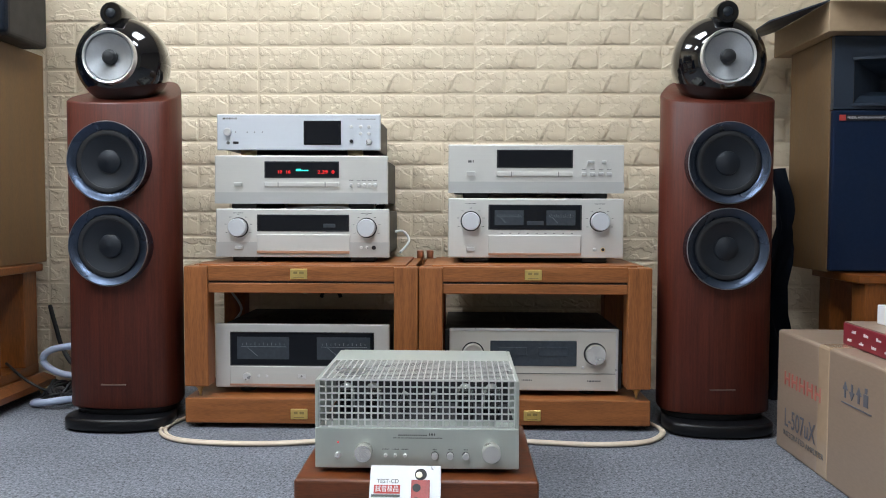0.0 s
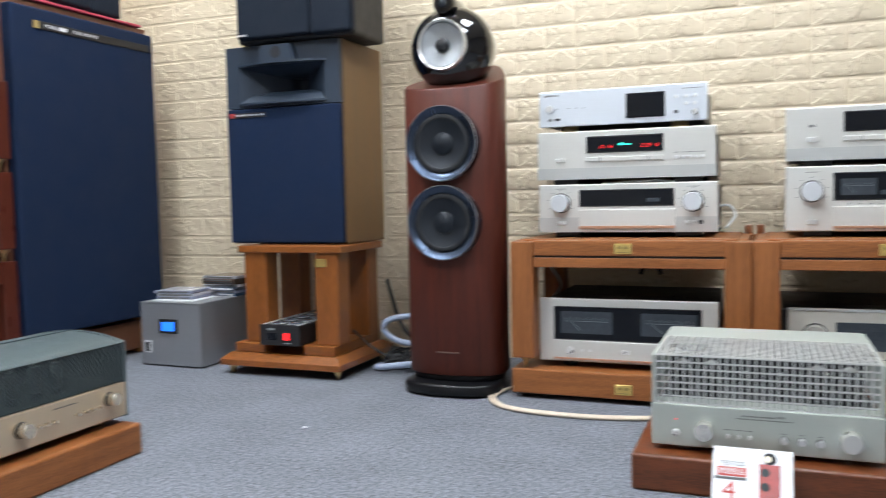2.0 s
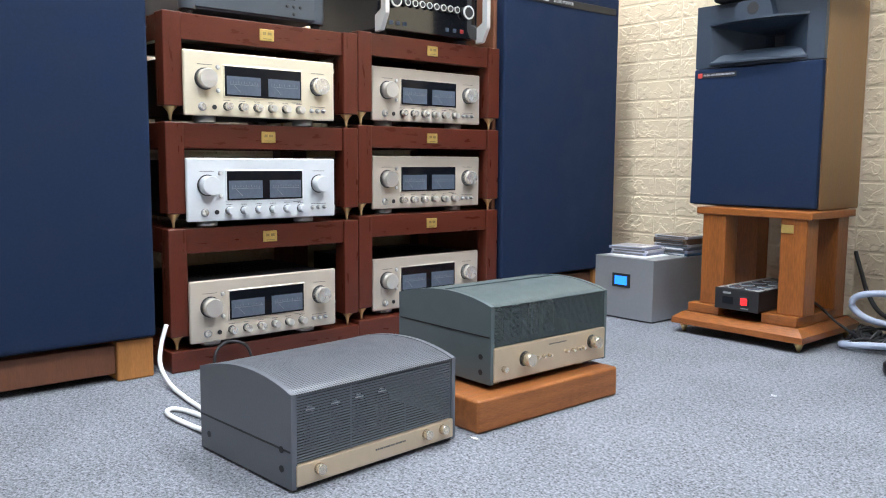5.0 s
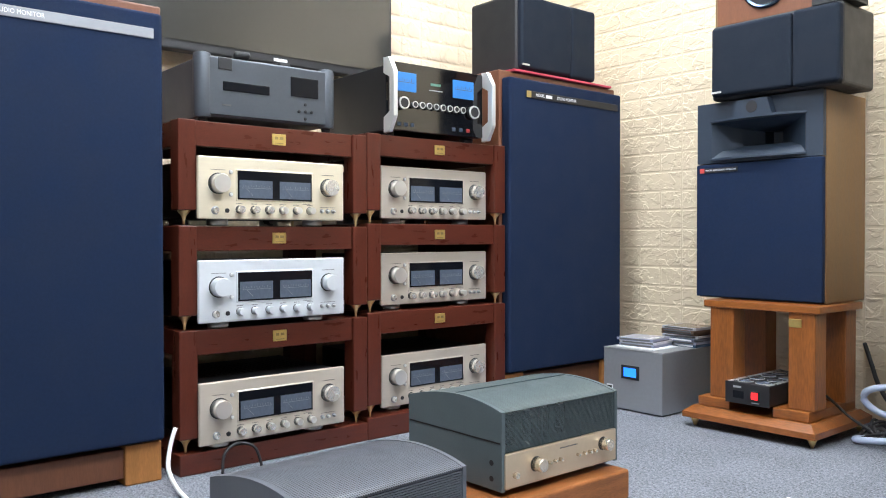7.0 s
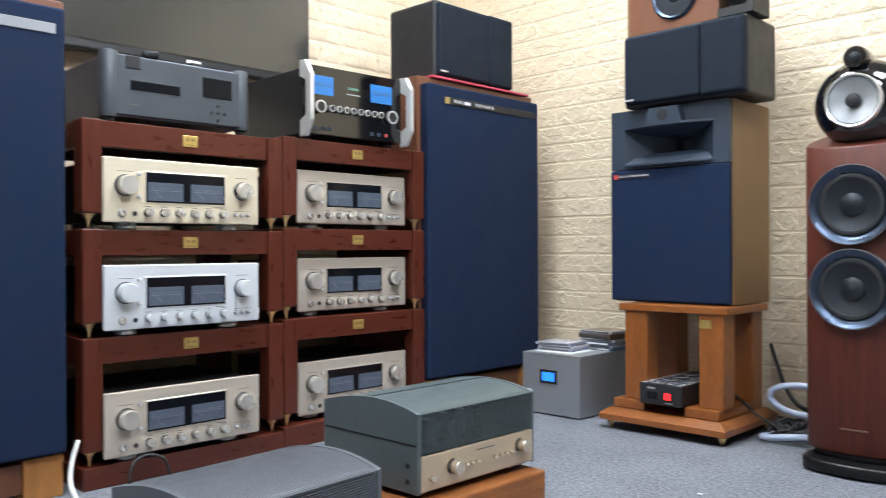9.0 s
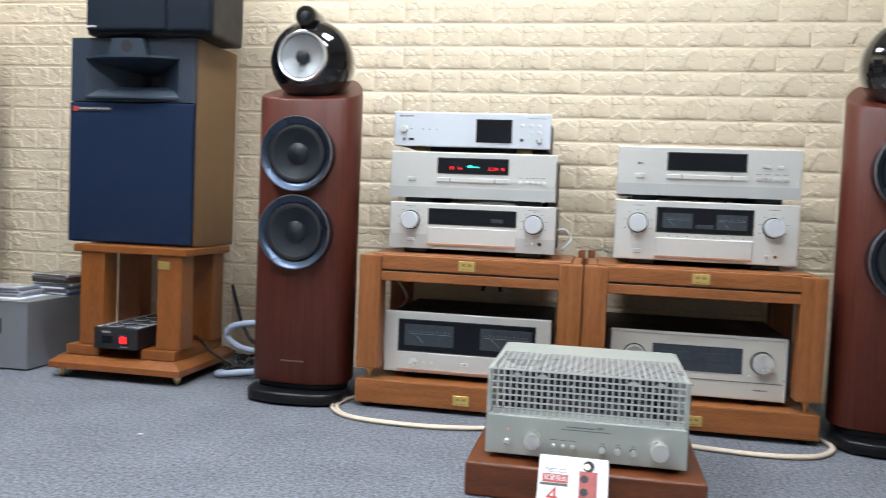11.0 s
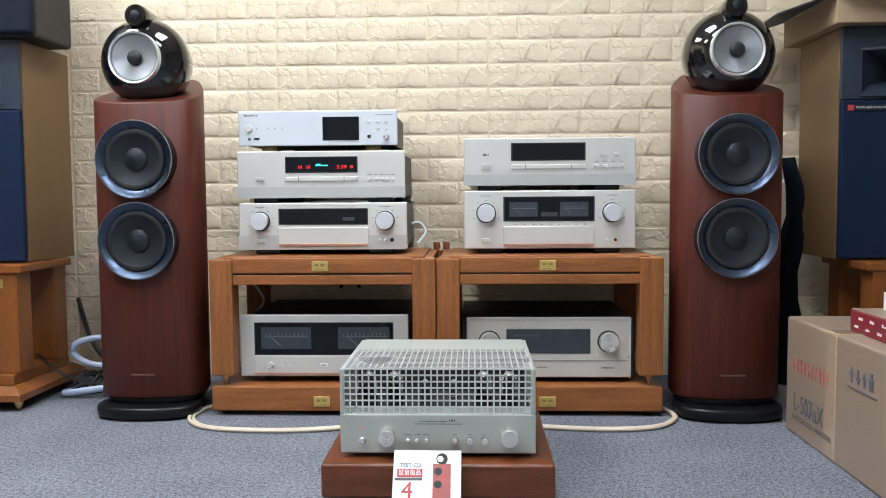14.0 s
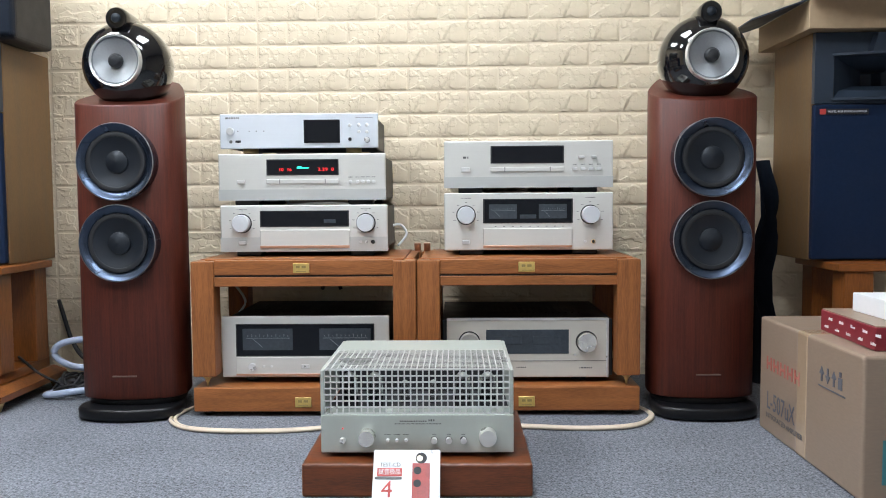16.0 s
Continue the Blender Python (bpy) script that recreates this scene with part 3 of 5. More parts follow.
def class_a_amp(m):
    ob, f = unit("integrated_amplifier", m, 0.445, 0.165, 0.40, mat("pale_champagne_panel", (0.63, 0.60, 0.54), 0.4, metal=0.25, var=0.03, scale=8, grain=(1, 1, 30)), "pale champagne integrated amplifier with dark sides and smoked meters", "amplifier", feet=0.014, body=BLACK, inset=-0.012)
    f.rect(0.0, 1.0, 0.0, 0.04, BRIGHT, "top_edge", 0.003, 0.001)
    f.rect(0.985, 1.0, 0.0, 1.0, BRIGHT, "side_edge", 0.0025, 0.001)
    f.rect(0.243, 0.754, 0.195, 0.60, METER, "window", 0.002)
    f.rect(0.29, 0.46, 0.3, 0.44, METER, "meter_face", 0.003)
    f.rect(0.53, 0.7, 0.3, 0.44, METER, "meter_face", 0.003)
    f.rect(0.0, 0.99, 0.718, 0.726, INK, "panel_gap", 0.0012, 0)
    for fx in (0.14, 0.863):
        f.knob(fx, 0.40, 0.060, SPUN, 0.022)
    f.round(0.793, 0.62, 0.008, BRIGHT)
    f.bar(0.82, 0.90, 0.84, 0.004)
    f.bar(0.43, 0.49, 0.83, 0.003)


def meter_amp(m, panel, face, label):
    """Integrated amplifier with twin meters, two big knobs and a row of six small knobs."""
    ob, f = unit("integrated_amplifier", m, 0.44, 0.162, 0.36, panel, label, "amplifier", "amplifiers in the stacked racks", feet=0.016, round_=0.0035, foot_mat=BRIGHT, foot_r=0.028)
    f.rect(0.236, 0.764, 0.185, 0.70, panel, "window_bezel", 0.0025, 0.002)
    f.rect(0.244, 0.756, 0.205, 0.68, WINDOW, "window", 0.0030)
    needle_meter(f, 0.256, 0.475, 0.36, 0.65, face, 0.0042)
    needle_meter(f, 0.525, 0.744, 0.36, 0.65, face, 0.0042)
    f.bar(0.41, 0.60, 0.265, 0.0025, GOLDY, "brand_mark")
    f.bar(0.37, 0.64, 0.31, 0.0014, SCALE_INK, "lettering")
    f.bar(0.69, 0.745, 0.725, 0.0018)
    turned = SPUN if panel is not WHITE_SILVER else WHITE_SILVER
    for fx, fr in ((0.125, 0.056), (0.878, 0.052)):
        f.knob(fx, 0.43, fr, turned, 0.028)
        f.bar(fx - 0.045, fx + 0.045, 0.21, 0.0016)
    for fz in (0.24, 0.60):
        f.round(0.205, fz, 0.013, STEEL_EDGE, "lamp_ring", 0.0015)
        f.round(0.205, fz, 0.010, BRIGHT)
    for fx in (0.258, 0.355, 0.452, 0.549, 0.645, 0.742):
        f.knob(fx, 0.84, 0.022, turned, 0.020, "small_knob", True)
        f.bar(fx - 0.02, fx + 0.02, 0.745, 0.0018)
    f.knob(0.105, 0.86, 0.024, STEEL_EDGE, 0.003, "button_ring", False)
    f.knob(0.105, 0.86, 0.019, SPUN, 0.008, "power_button", False)
    f.round(0.18, 0.86, 0.014, BLACK, "jack", 0.002)
    for fx in (0.83, 0.873, 0.916):
        f.round(fx, 0.84, 0.014, STEEL_EDGE, "switch_ring", 0.002)
        f.round(fx, 0.84, 0.009, BRIGHT, "switch", 0.010)
    f.bar(0.82, 0.93, 0.775, 0.0014)


# ---- wooden racks ----
def spike(bm, x, y, z0, z1):
    h = z1 - z0
    return lathe(bm, [(0.003, z0), (0.0035, z0 + h * 0.3), (0.007, z0 + h * 0.6), (0.0165, z0 + h * 0.9), (0.0165, z1)], "Z", (x, y, 0), 16)


def badge(ob, x, y, z, w=0.044, h=0.027):
    b = part("badge", bx(x - w / 2, x + w / 2, y - 0.0025, y + 0.002, z - h / 2, z + h / 2, 0.001, 1), BADGE, ob, "small engraved brass plate")
    bm = bmesh.new()
    for x0, x1, z0, z1 in ((-0.30, -0.08, 0.0, 0.24), (0.04, 0.30, 0.0, 0.24)):
        box(bm, x + x0 * w, x + x1 * w, y - 0.0032, y - 0.002, z + z0 * h, z + z1 * h)
    box(bm, x - w * 0.30, x + w * 0.30, y - 0.0032, y - 0.002, z - h * 0.36, z - h * 0.30)
    part("engraving", bm, ENGRAVE, b)


def low_rack(x0, x1, y0, y1, cap_side):
    w, d = x1 - x0, y1 - y0
    ob = thing("equipment_rack", pose((x0 + x1) / 2, y0, 0), "orange oak equipment rack on brass spikes with a brass badge", "rack", "low oak racks")
    a = w / 2
    part("base", bx(-a, a, 0, d, 0.014, 0.080, 0.003), OAK, ob)
    for sx in (-1, 1):
        for y in (0.03, d - 0.035):
            px = sx * (a - 0.031)
            part("post", bx(px - 0.031, px + 0.031, y - 0.031, y + 0.031, 0.110, 0.424, 0.003), OAK_V, ob)
            part("spike", spike(bmesh.new(), px, y, 0.078, 0.112), BRASS, ob)
            part("foot", lathe(bmesh.new(), [(0.008, 0), (0.02, 0.015)], "Z", (px, y, 0), 16), BLACK, ob)
    for y, s in ((0.004, 0.018), (d - 0.024, 0.018)):
        part("upper_rail", bx(-a + 0.062, a - 0.062, y, y + s, 0.386, 0.426, 0.002), OAK, ob)
        part("lower_rail", bx(-a + 0.062, a - 0.062, y + 0.001, y + s, 0.355, 0.381, 0.002), OAK, ob)
        part("rail_gap", bx(-a + 0.062, a - 0.062, y + 0.006, y + s - 0.002, 0.380, 0.387), BLACK, ob)
    for sx in (-1, 1):
        px = sx * (a - 0.02)
        part("side_rail", bx(px - 0.012, px + 0.012, 0.06, d - 0.066, 0.355, 0.426, 0.002), OAK, ob)
    part("shelf", bx(-a + 0.033, a - 0.033, 0.023, d - 0.025, 0.408, 0.429, 0.002), OAK, ob)
    part("post_cap", lathe(bmesh.new(), [(0.010, 0.424), (0.011, 0.448), (0.007, 0.450)], "Z", (cap_side * (a - 0.014), d - 0.03, 0), 16), COPPER, ob)
    badge(ob, -0.005, 0.004, 0.405)
    badge(ob, -0.005, 0.0, 0.040)
    return ob


def tower_rack(y0, y1, xf, lift):
    """Three stacked mahogany modules on a base; front towards +x."""
    w, d = y1 - y0, 0.42
    ob = thing("equipment_rack", pose(xf, (y0 + y1) / 2, 0, 0, 0, 90), "tall stacked mahogany equipment rack on brass spikes", "rack", "stacked mahogany racks")
    a, pw = w / 2, 0.050
    tops = [(top + lift, low + lift) for top, low in ((0.908, 0.677), (0.638, 0.407), (0.370, 0.092))]
    for top, low in tops:
        for sx in (-1, 1):
            for y in (pw / 2, d - pw / 2):
                px = sx * (a - pw / 2)
                part("post", bx(px - pw / 2 + 0.0005, px + pw / 2 - 0.0005, y - pw / 2, y + pw / 2, low, top, 0.003), MAHOG_V, ob)
                part("spike", spike(bmesh.new(), px, y, low - 0.038, low + 0.002), BRASS, ob)
        part("front_rail", bx(-a + pw, a - pw, 0.008, 0.034, top - 0.066, top - 0.001, 0.002), MAHOG, ob)
        part("back_rail", bx(-a + pw, a - pw, d - 0.034, d - 0.008, top - 0.066, top - 0.001, 0.002), MAHOG, ob)
        for sx in (-1, 1):
            px = sx * (a - 0.02)
            part("side_rail", bx(px - 0.012, px + 0.012, pw, d - pw, top - 0.066, top - 0.001, 0.002), MAHOG, ob)
        part("shelf", bx(-a + 0.033, a - 0.033, 0.034, d - 0.034, top - 0.022, top, 0.002), MAHOG, ob)
        badge(ob, 0.0, 0.008, top - 0.033, 0.042, 0.030)
    part("base", bx(-a, a, 0, d, 0.0, 0.055 + lift, 0.003), MAHOG, ob)
    return ob


# ---- tall floor speakers ----
def floor_speaker(cx, side):
    ob = thing("floor_speaker", pose(cx, 2.155, 0), "rosenut floor speaker with two bass drivers and a glossy black head", "speaker", "pair of tall floor speakers")

    table = ((0.0, 0.0), (0.003, 0.05), (0.014, 0.09), (0.032, 0.124), (0.055, 0.137), (0.09, 0.143), (0.14, 0.137), (0.20, 0.117), (0.28, 0.086), (0.34, 0.058), (0.37, 0.036), (0.38, 0.0))

    def outline(grow=0.0):
        """Plan of the cabinet, convex in front and tapering to the back; grow widens it all round."""
        right = []
        for (ya, wa), (yb, wb) in zip(table, table[1:]):
            for k in range(5):
                t = k / 5
                right.append((wa + (wb - wa) * t, ya + (yb - ya) * t))
        right.append((0.0, 0.38))
        for _ in range(6):
            right = [right[0]] + [((a[0] + 2 * b[0] + c[0]) / 4, (a[1] + 2 * b[1] + c[1]) / 4) for a, b, c in zip(right, right[1:], right[2:])] + [right[-1]]
        pts = right[1:-1]
        ring = [right[0]] + pts + [right[-1]] + [(-x, y) for x, y in reversed(pts)]
        s = 1 + grow / 0.135
        return [(x * s, 0.16 + (y - 0.16) * (1 + grow / 0.19)) for x, y in ring]

    def loft(bm, levels, rise=0.0):
        """Skin a stack of outlines; rise slopes all above 0.8 m up towards the back."""
        rings = [[bm.verts.new((x, y, z + (rise * max(0.0, y) if z > 0.8 else 0.0))) for x, y in o] for o, z in levels]
        for a, b in zip(rings, rings[1:]):
            for i in range(len(a)):
                j = (i + 1) % len(a)
                bm.faces.new((a[i], a[j], b[j], b[i])).smooth = True
        bm.faces.new(rings[0])
        bm.faces.new(rings[-1])
        return bm

    body = part("cabinet", loft(bmesh.new(), [(outline(-0.002), 0.054), (outline(), 0.057), (outline(), 0.836), (outline(-0.003), 0.840)], 0.30), ROSE, ob)
    part("maker_plate", bx(-0.032, 0.032, -0.0025, 0.002, 0.116, 0.1195), mat("dull_bronze_mark", (0.13, 0.075, 0.06), 0.5), body)

    def foot_plan(grow):
        return [(x * 0.98, y - 0.044 - 0.05 * max(0.0, y)) for x, y in outline(grow)]

    part("plinth", loft(bmesh.new(), [(foot_plan(-0.008), 0.004), (foot_plan(-0.001), 0.009), (foot_plan(0.0), 0.030), (foot_plan(-0.004), 0.035), (foot_plan(-0.010), 0.036)]), PLINTH, ob, "glossy black plinth")
    part("neck", loft(bmesh.new(), [(outline(-0.014), 0.034), (outline(-0.014), 0.056)]), BLACK, ob)
    for z in (0.691, 0.477):
        dr = part("bass_driver", lathe(bmesh.new(), [(0.1015, -0.035), (0.1015, 0.006), (0.0995, 0.0085), (0.081, -0.0005), (0.079, -0.003), (0.078, -0.02)], "Y", (0, -0.014, z), 56, False), CHROME, ob, "dark polished driver ring")
        part("ring_edge", lathe(bmesh.new(), [(0.1012, 0.004), (0.1026, 0.006), (0.1016, 0.0088), (0.1006, 0.0088)], "Y", (0, -0.014, z), 56, False), STEEL_EDGE, dr)
        part("surround", lathe(bmesh.new(), [(0.080, -0.002), (0.078, 0.002), (0.072, 0.0035), (0.067, 0.002), (0.066, -0.003)], "Y", (0, -0.0145, z), 48, False), RUBBER, dr)
        part("cone", lathe(bmesh.new(), [(0.0665, 0.0005), (0.034, -0.011), (0.030, -0.011), (0.029, -0.007), (0.018, -0.002), (0.0005, 0.0)], "Y", (0, -0.0145, z), 48, False), CONE, dr)
    # head: a drop that tapers to the back
    bm = bmesh.new()
    prof = []
    for i in range(25):
        t = i / 24
        y = 0.014 + 0.28 * t
        r = 0.119 * max(0.0, (math.sin(math.pi * min(1.0, 0.5 * (t / 0.23 + 0.62) / 1.62)) if t < 0.23 else math.cos((t - 0.23) / 0.77 * math.pi / 2) ** 0.75))
        prof.append((max(r, 0.002), -y))
    lathe(bm, prof, "Y", (0, 0.0, 0.958), 48)
    for v in bm.verts:
        v.co.z = 0.958 + (v.co.z - 0.958) * 0.97
    head = part("head", bm, BLACK_GLOSS, ob, "glossy black drop-shaped midrange head")
    part("head_stem", lathe(bmesh.new(), [(0.085, 0.838), (0.082, 0.865), (0.075, 0.885)], "Z", (0, 0.15, 0), 32), BLACK, head)
    ring = part("midrange_ring", lathe(bmesh.new(), [(0.0685, -0.03), (0.0685, 0.008), (0.0665, 0.011), (0.0625, 0.009), (0.0615, 0.004)], "Y", (0, 0.009, 0.957), 56, False), BRIGHT, ob, "bright aluminium trim ring")
    part("midrange_cone", lathe(bmesh.new(), [(0.062, 0.0065), (0.061, 0.003), (0.0595, 0.002), (0.058, 0.004), (0.018, -0.005), (0.0005, -0.006)], "Y", (0, 0.009, 0.957), 48, False), SILVER_CONE, ring)
    part("phase_plug", lathe(bmesh.new(), [(0.0188, -0.005), (0.0188, 0.004), (0.013, 0.0115), (0.002, 0.014)], "Y", (0, 0.0085, 0.957), 32), RUBBER, ring)
    tw = part("tweeter", lathe(bmesh.new(), [(0.020, 0.03), (0.0265, 0.0305), (0.029, 0.027), (0.030, 0.0), (0.028, -0.06), (0.020, -0.13), (0.008, -0.19), (0.002, -0.20)], "Y", (0, 0.048, 1.070), 36), BLACK_GLOSS, ob, "black bullet tweeter pod")
    part("tweeter_dome", lathe(bmesh.new(), [(0.013, 0.0), (0.011, 0.003), (0.002, 0.0055)], "Y", (0, 0.0175, 1.070), 28), CONE, tw)
    return ob


# ---- monitor speakers with horns ----
def horn_monitor(x0, y0, z0):
    """Two-way monitor 0.421 x 0.637 x 0.285, front at y0."""
    ob = thing("monitor_speaker", pose(x0 + 0.2105, y0, z0), "walnut studio monitor with a slate horn baffle and navy grille", "speaker", "pair of horn monitors")
    a = 0.2105
    for sx in (-1, 1):
        part("side_panel", bx(sx * a - (0.018 if sx > 0 else 0), sx * a + (0.018 if sx < 0 else 0), 0.018, 0.285, 0, 0.637, 0.002, 1), WALNUT, ob)
    part("top_panel", bx(-a + 0.018, a - 0.018, 0.018, 0.285, 0.619, 0.6365), WALNUT, ob)
    part("bottom_panel", bx(-a + 0.018, a - 0.018, 0.018, 0.285, 0.0005, 0.018), WALNUT, ob)
    part("back_panel", bx(-a + 0.018, a - 0.018, 0.267, 0.2845, 0.018, 0.619), WALNUT, ob)
    bm = bmesh.new()
    X, Z = (-a + 0.002, -0.156, 0.156, a - 0.002), (0.440, 0.455, 0.572, 0.635)
    bv = {}
    for i, x in enumerate(X):
        for j, z in enumerate(Z):
            bv[i, j] = bm.verts.new((x, 0, z))
    for i in range(3):
        for j in range(3):
            if (i, j) != (1, 1):
                bm.faces.new((bv[i, j], bv[i + 1, j], bv[i + 1, j + 1], bv[i, j + 1]))
    for face in bmesh.ops.extrude_face_region(bm, geom=bm.faces[:])["geom"]:
        if isinstance(face, bmesh.types.BMVert):
            face.co.y += 0.02
    part("baffle", bm, GREY_BLUE, ob, "slate-grey horn baffle")
    bm = bmesh.new()
    rings = []
    for sx, sz0, sz1, y in ((0.156, 0.455, 0.572, -0.001), (0.132, 0.478, 0.563, 0.020), (0.080, 0.494, 0.550, 0.062), (0.030, 0.500, 0.540, 0.11), (0.016, 0.500, 0.540, 0.14)):
        rings.append([bm.verts.new((sg * sx, y, z)) for sg, z in ((-1, sz0), (1, sz0), (1, sz1), (-1, sz1))])
    for r0, r1 in zip(rings, rings[1:]):
        for i in range(4):
            bm.faces.new((r0[i], r0[(i + 1) % 4], r1[(i + 1) % 4], r1[i]))
    bm.faces.new(rings[-1])
    part("horn", bm, GREY_BLUE, ob)
    lip = bmesh.new()
    for z0, z1, reach in ((0.570, 0.577, 0.040), (0.448, 0.455, 0.020)):
        bow = [(0.160 * k / 8, -reach * (1 - (k / 8) ** 2) - 0.003) for k in range(-8, 9)]
        prism(lip, [(-0.160, 0.002)] + bow + [(0.160, 0.002)], "Z", z0, z1)
    part("horn_lip", lip, GREY_BLUE, ob)
    part("tweeter_housing", prism(bmesh.new(), [(-0.066, 0.5765), (0.066, 0.5765), (0.050, 0.628), (-0.050, 0.628)], "Y", -0.032, 0.002), GREY_BLUE, ob)
    part("tweeter_throat", lathe(bmesh.new(), [(0.019, 0.0), (0.019, 0.0006), (0.017, 0.0012)], "Y", (0, -0.0318, 0.604), 24), BLACK, ob)
    part("grille", bx(-a + 0.001, a - 0.001, -0.005, 0.016, 0.004, 0.437, 0.005, 3), BLUE_CLOTH, ob, "navy cloth grille")
    part("logo_square", bx(-a + 0.016, -a + 0.032, -0.0078, -0.004, 0.409, 0.424), RED, ob)
    part("name_strip", bx(-a + 0.032, -a + 0.150, -0.0070, -0.004, 0.409, 0.424), BLACK, ob)
    words("lettering", "MODEL 4429 STUDIO MONITOR", 0.008, WHITE, ob, front(-a + 0.091, -0.0078, 0.4165), 0.108)
    return ob


def speaker_stand(cx, y0, top):
    ob = thing("speaker_stand", pose(cx, y0, 0), "orange wooden speaker stand with four square posts and a wide base", "speaker stand", "pair of monitor stands")
    bm = bmesh.new()
    a = [bm.verts.new(p) for p in ((-0.215, 0.0, 0.03), (0.215, 0.0, 0.03), (0.215, 0.38, 0.03), (-0.215, 0.38, 0.03))]
    b = [bm.verts.new(p) for p in ((-0.215, 0.0, 0.048), (0.215, 0.0, 0.048), (0.215, 0.38, 0.048), (-0.215, 0.38, 0.048))]
    c = [bm.verts.new(p) for p in ((-0.190, 0.025, 0.068), (0.190, 0.025, 0.068), (0.190, 0.355, 0.068), (-0.190, 0.355, 0.068))]
    bm.faces.new(a)
    bm.faces.new(c)
    for p, q in ((a, b), (b, c)):
        for i in range(4):
            bm.faces.new((p[i], p[(i + 1) % 4], q[(i + 1) % 4], q[i]))
    part("base", bm, STAND_OAK, ob)
    for sx in (-1, 1):
        for y in (0.035, 0.345):
            part("foot", lathe(bmesh.new(), [(0.004, 0), (0.016, 0.03)], "Z", (sx * 0.19, y, 0), 12), BRASS, ob)
    for sx in (-1, 1):
        part("runner", bx(sx * 0.125 - 0.055, sx * 0.125 + 0.055, 0.035, 0.345, 0.068, 0.098, 0.003), STAND_OAK, ob)
    for sx in (-1, 1):
        for y in (0.09, 0.290):
            part("post", bx(sx * 0.1285 - 0.0205, sx * 0.1285 + 0.0595, y - 0.036, y + 0.036, 0.098, top - 0.02, 0.003), STAND_V, ob)
    part("top_plate", bx(-0.168, 0.204, 0.046, 0.335, top - 0.022, top, 0.003), STAND_OAK, ob)
    part("badge", bx(0.110, 0.148, 0.0515, 0.056, top - 0.065, top - 0.04, 0.001, 1), BADGE, ob)
    return ob


def big_monitor(y0, xf, z0, label):
    """Large floor monitor 0.635 x 1.051 x 0.435, front towards +x, on wooden blocks."""
    ob = thing("floor_monitor", pose(xf, y0 + 0.3175, 0, 0, 0, 90), label, "speaker", "pair of large navy monitors")
    a, z1 = 0.3175, 1.186
    part("cabinet", bx(-a, a, 0.02, 0.435, z0, z1, 0.004), CABINET, ob)
    part("grille", bx(-a + 0.012, a - 0.012, -0.022, 0.022, z0 + 0.006, z1 - 0.028, 0.008, 3), BLUE_CLOTH, ob, "navy cloth grille")
    part("name_strip", bx(-a + 0.09, a - 0.035, -0.0245, -0.02, z1 - 0.093, z1 - 0.068, 0.001, 1), STEEL if y0 < 1 else CHASSIS, ob)
    part("logo_square", bx(-a + 0.092, -a + 0.114, -0.0255, -0.022, z1 - 0.092, z1 - 0.069), ENGRAVE, ob)
    words("lettering", "STUDIO MONITOR", 0.015, WHITE, ob, front(-a + 0.300, -0.0255, z1 - 0.0805), 0.105)
    words("lettering", "MODEL", 0.015, WHITE, ob, front(-a + 0.160, -0.0255, z1 - 0.0805), 0.045)
    part("model_number", bx(-a + 0.190, -a + 0.222, -0.0257, -0.0243, z1 - 0.086, z1 - 0.075), WHITE, ob)
    for sx in (-1, 1):
        part("block", bx(sx * 0.26 - 0.045, sx * 0.26 + 0.045, 0.0, 0.40, 0, z0, 0.004), PINE, ob)
    part("beam", bx(-0.216, 0.216, 0.012, 0.050, 0.018, z0 - 0.010, 0.003), CABINET, ob)
    return ob


def bookshelf_speaker(m, label, h=0.24, d=0.26):
    """Charcoal two-panel speaker 0.42 wide."""
    ob = thing("bookshelf_speaker", m, label, "speaker", "charcoal bookshelf speakers")
    part("cabinet", bx(-0.210, 0.208, 0.02, d, 0, h, 0.012, 3), BLACK, ob)
    part("grille", bx(-0.200, 0.065, 0.0, 0.05, 0.010, h - 0.010, 0.010, 3), BLACK_CLOTH, ob, "charcoal cloth grille")
    part("side_grille", bx(0.0655, 0.206, 0.0, 0.05, 0.006, h - 0.006, 0.012, 3), BLACK_CLOTH, ob)
    part("brand_mark", bx(-0.198, -0.163, -0.002, 0.001, 0.020, 0.026), BRIGHT, ob)
    return ob


# ---- tube amplifiers ----
def perforated(name, color, hole):
    """Painted sheet with rows of fine dark holes, about 4 mm apart."""
    m = mat(name, color, 0.42, metal=0.2, var=0.06, scale=30)
    nt = m.node_tree
    b = nt.nodes["Principled BSDF"]
    old = b.inputs["Base Color"].links[0].from_socket
    tc = nt.nodes.new("ShaderNodeTexCoord")
    vor = nt.nodes.new("ShaderNodeTexVoronoi")
    vor.voronoi_dimensions = "2D"
    vor.inputs["Scale"].default_value = 190
    vor.inputs["Randomness"].default_value = 0.0
    nt.links.new(tc.outputs["Object"], vor.inputs["Vector"])
    step = nt.nodes.new("ShaderNodeMapRange")
    step.inputs[1].default_value, step.inputs[2].default_value = 0.28, 0.42
    step.inputs[3].default_value, step.inputs[4].default_value = hole, 1.0
    nt.links.new(vor.outputs["Distance"], step.inputs[0])
    sc = nt.nodes.new("ShaderNodeVectorMath")
    sc.operation = "SCALE"
    nt.links.new(old, sc.inputs[0])
    nt.links.new(step.outputs[0], sc.inputs["Scale"])
    nt.links.new(sc.outputs[0], b.inputs["Base Color"])
    return m


PERF_GREEN = perforated("green_grey_perforated", (0.105, 0.135, 0.14), 0.5)
PERF_BLUE = perforated("blue_grey_perforated", (0.12, 0.13, 0.155), 0.12)


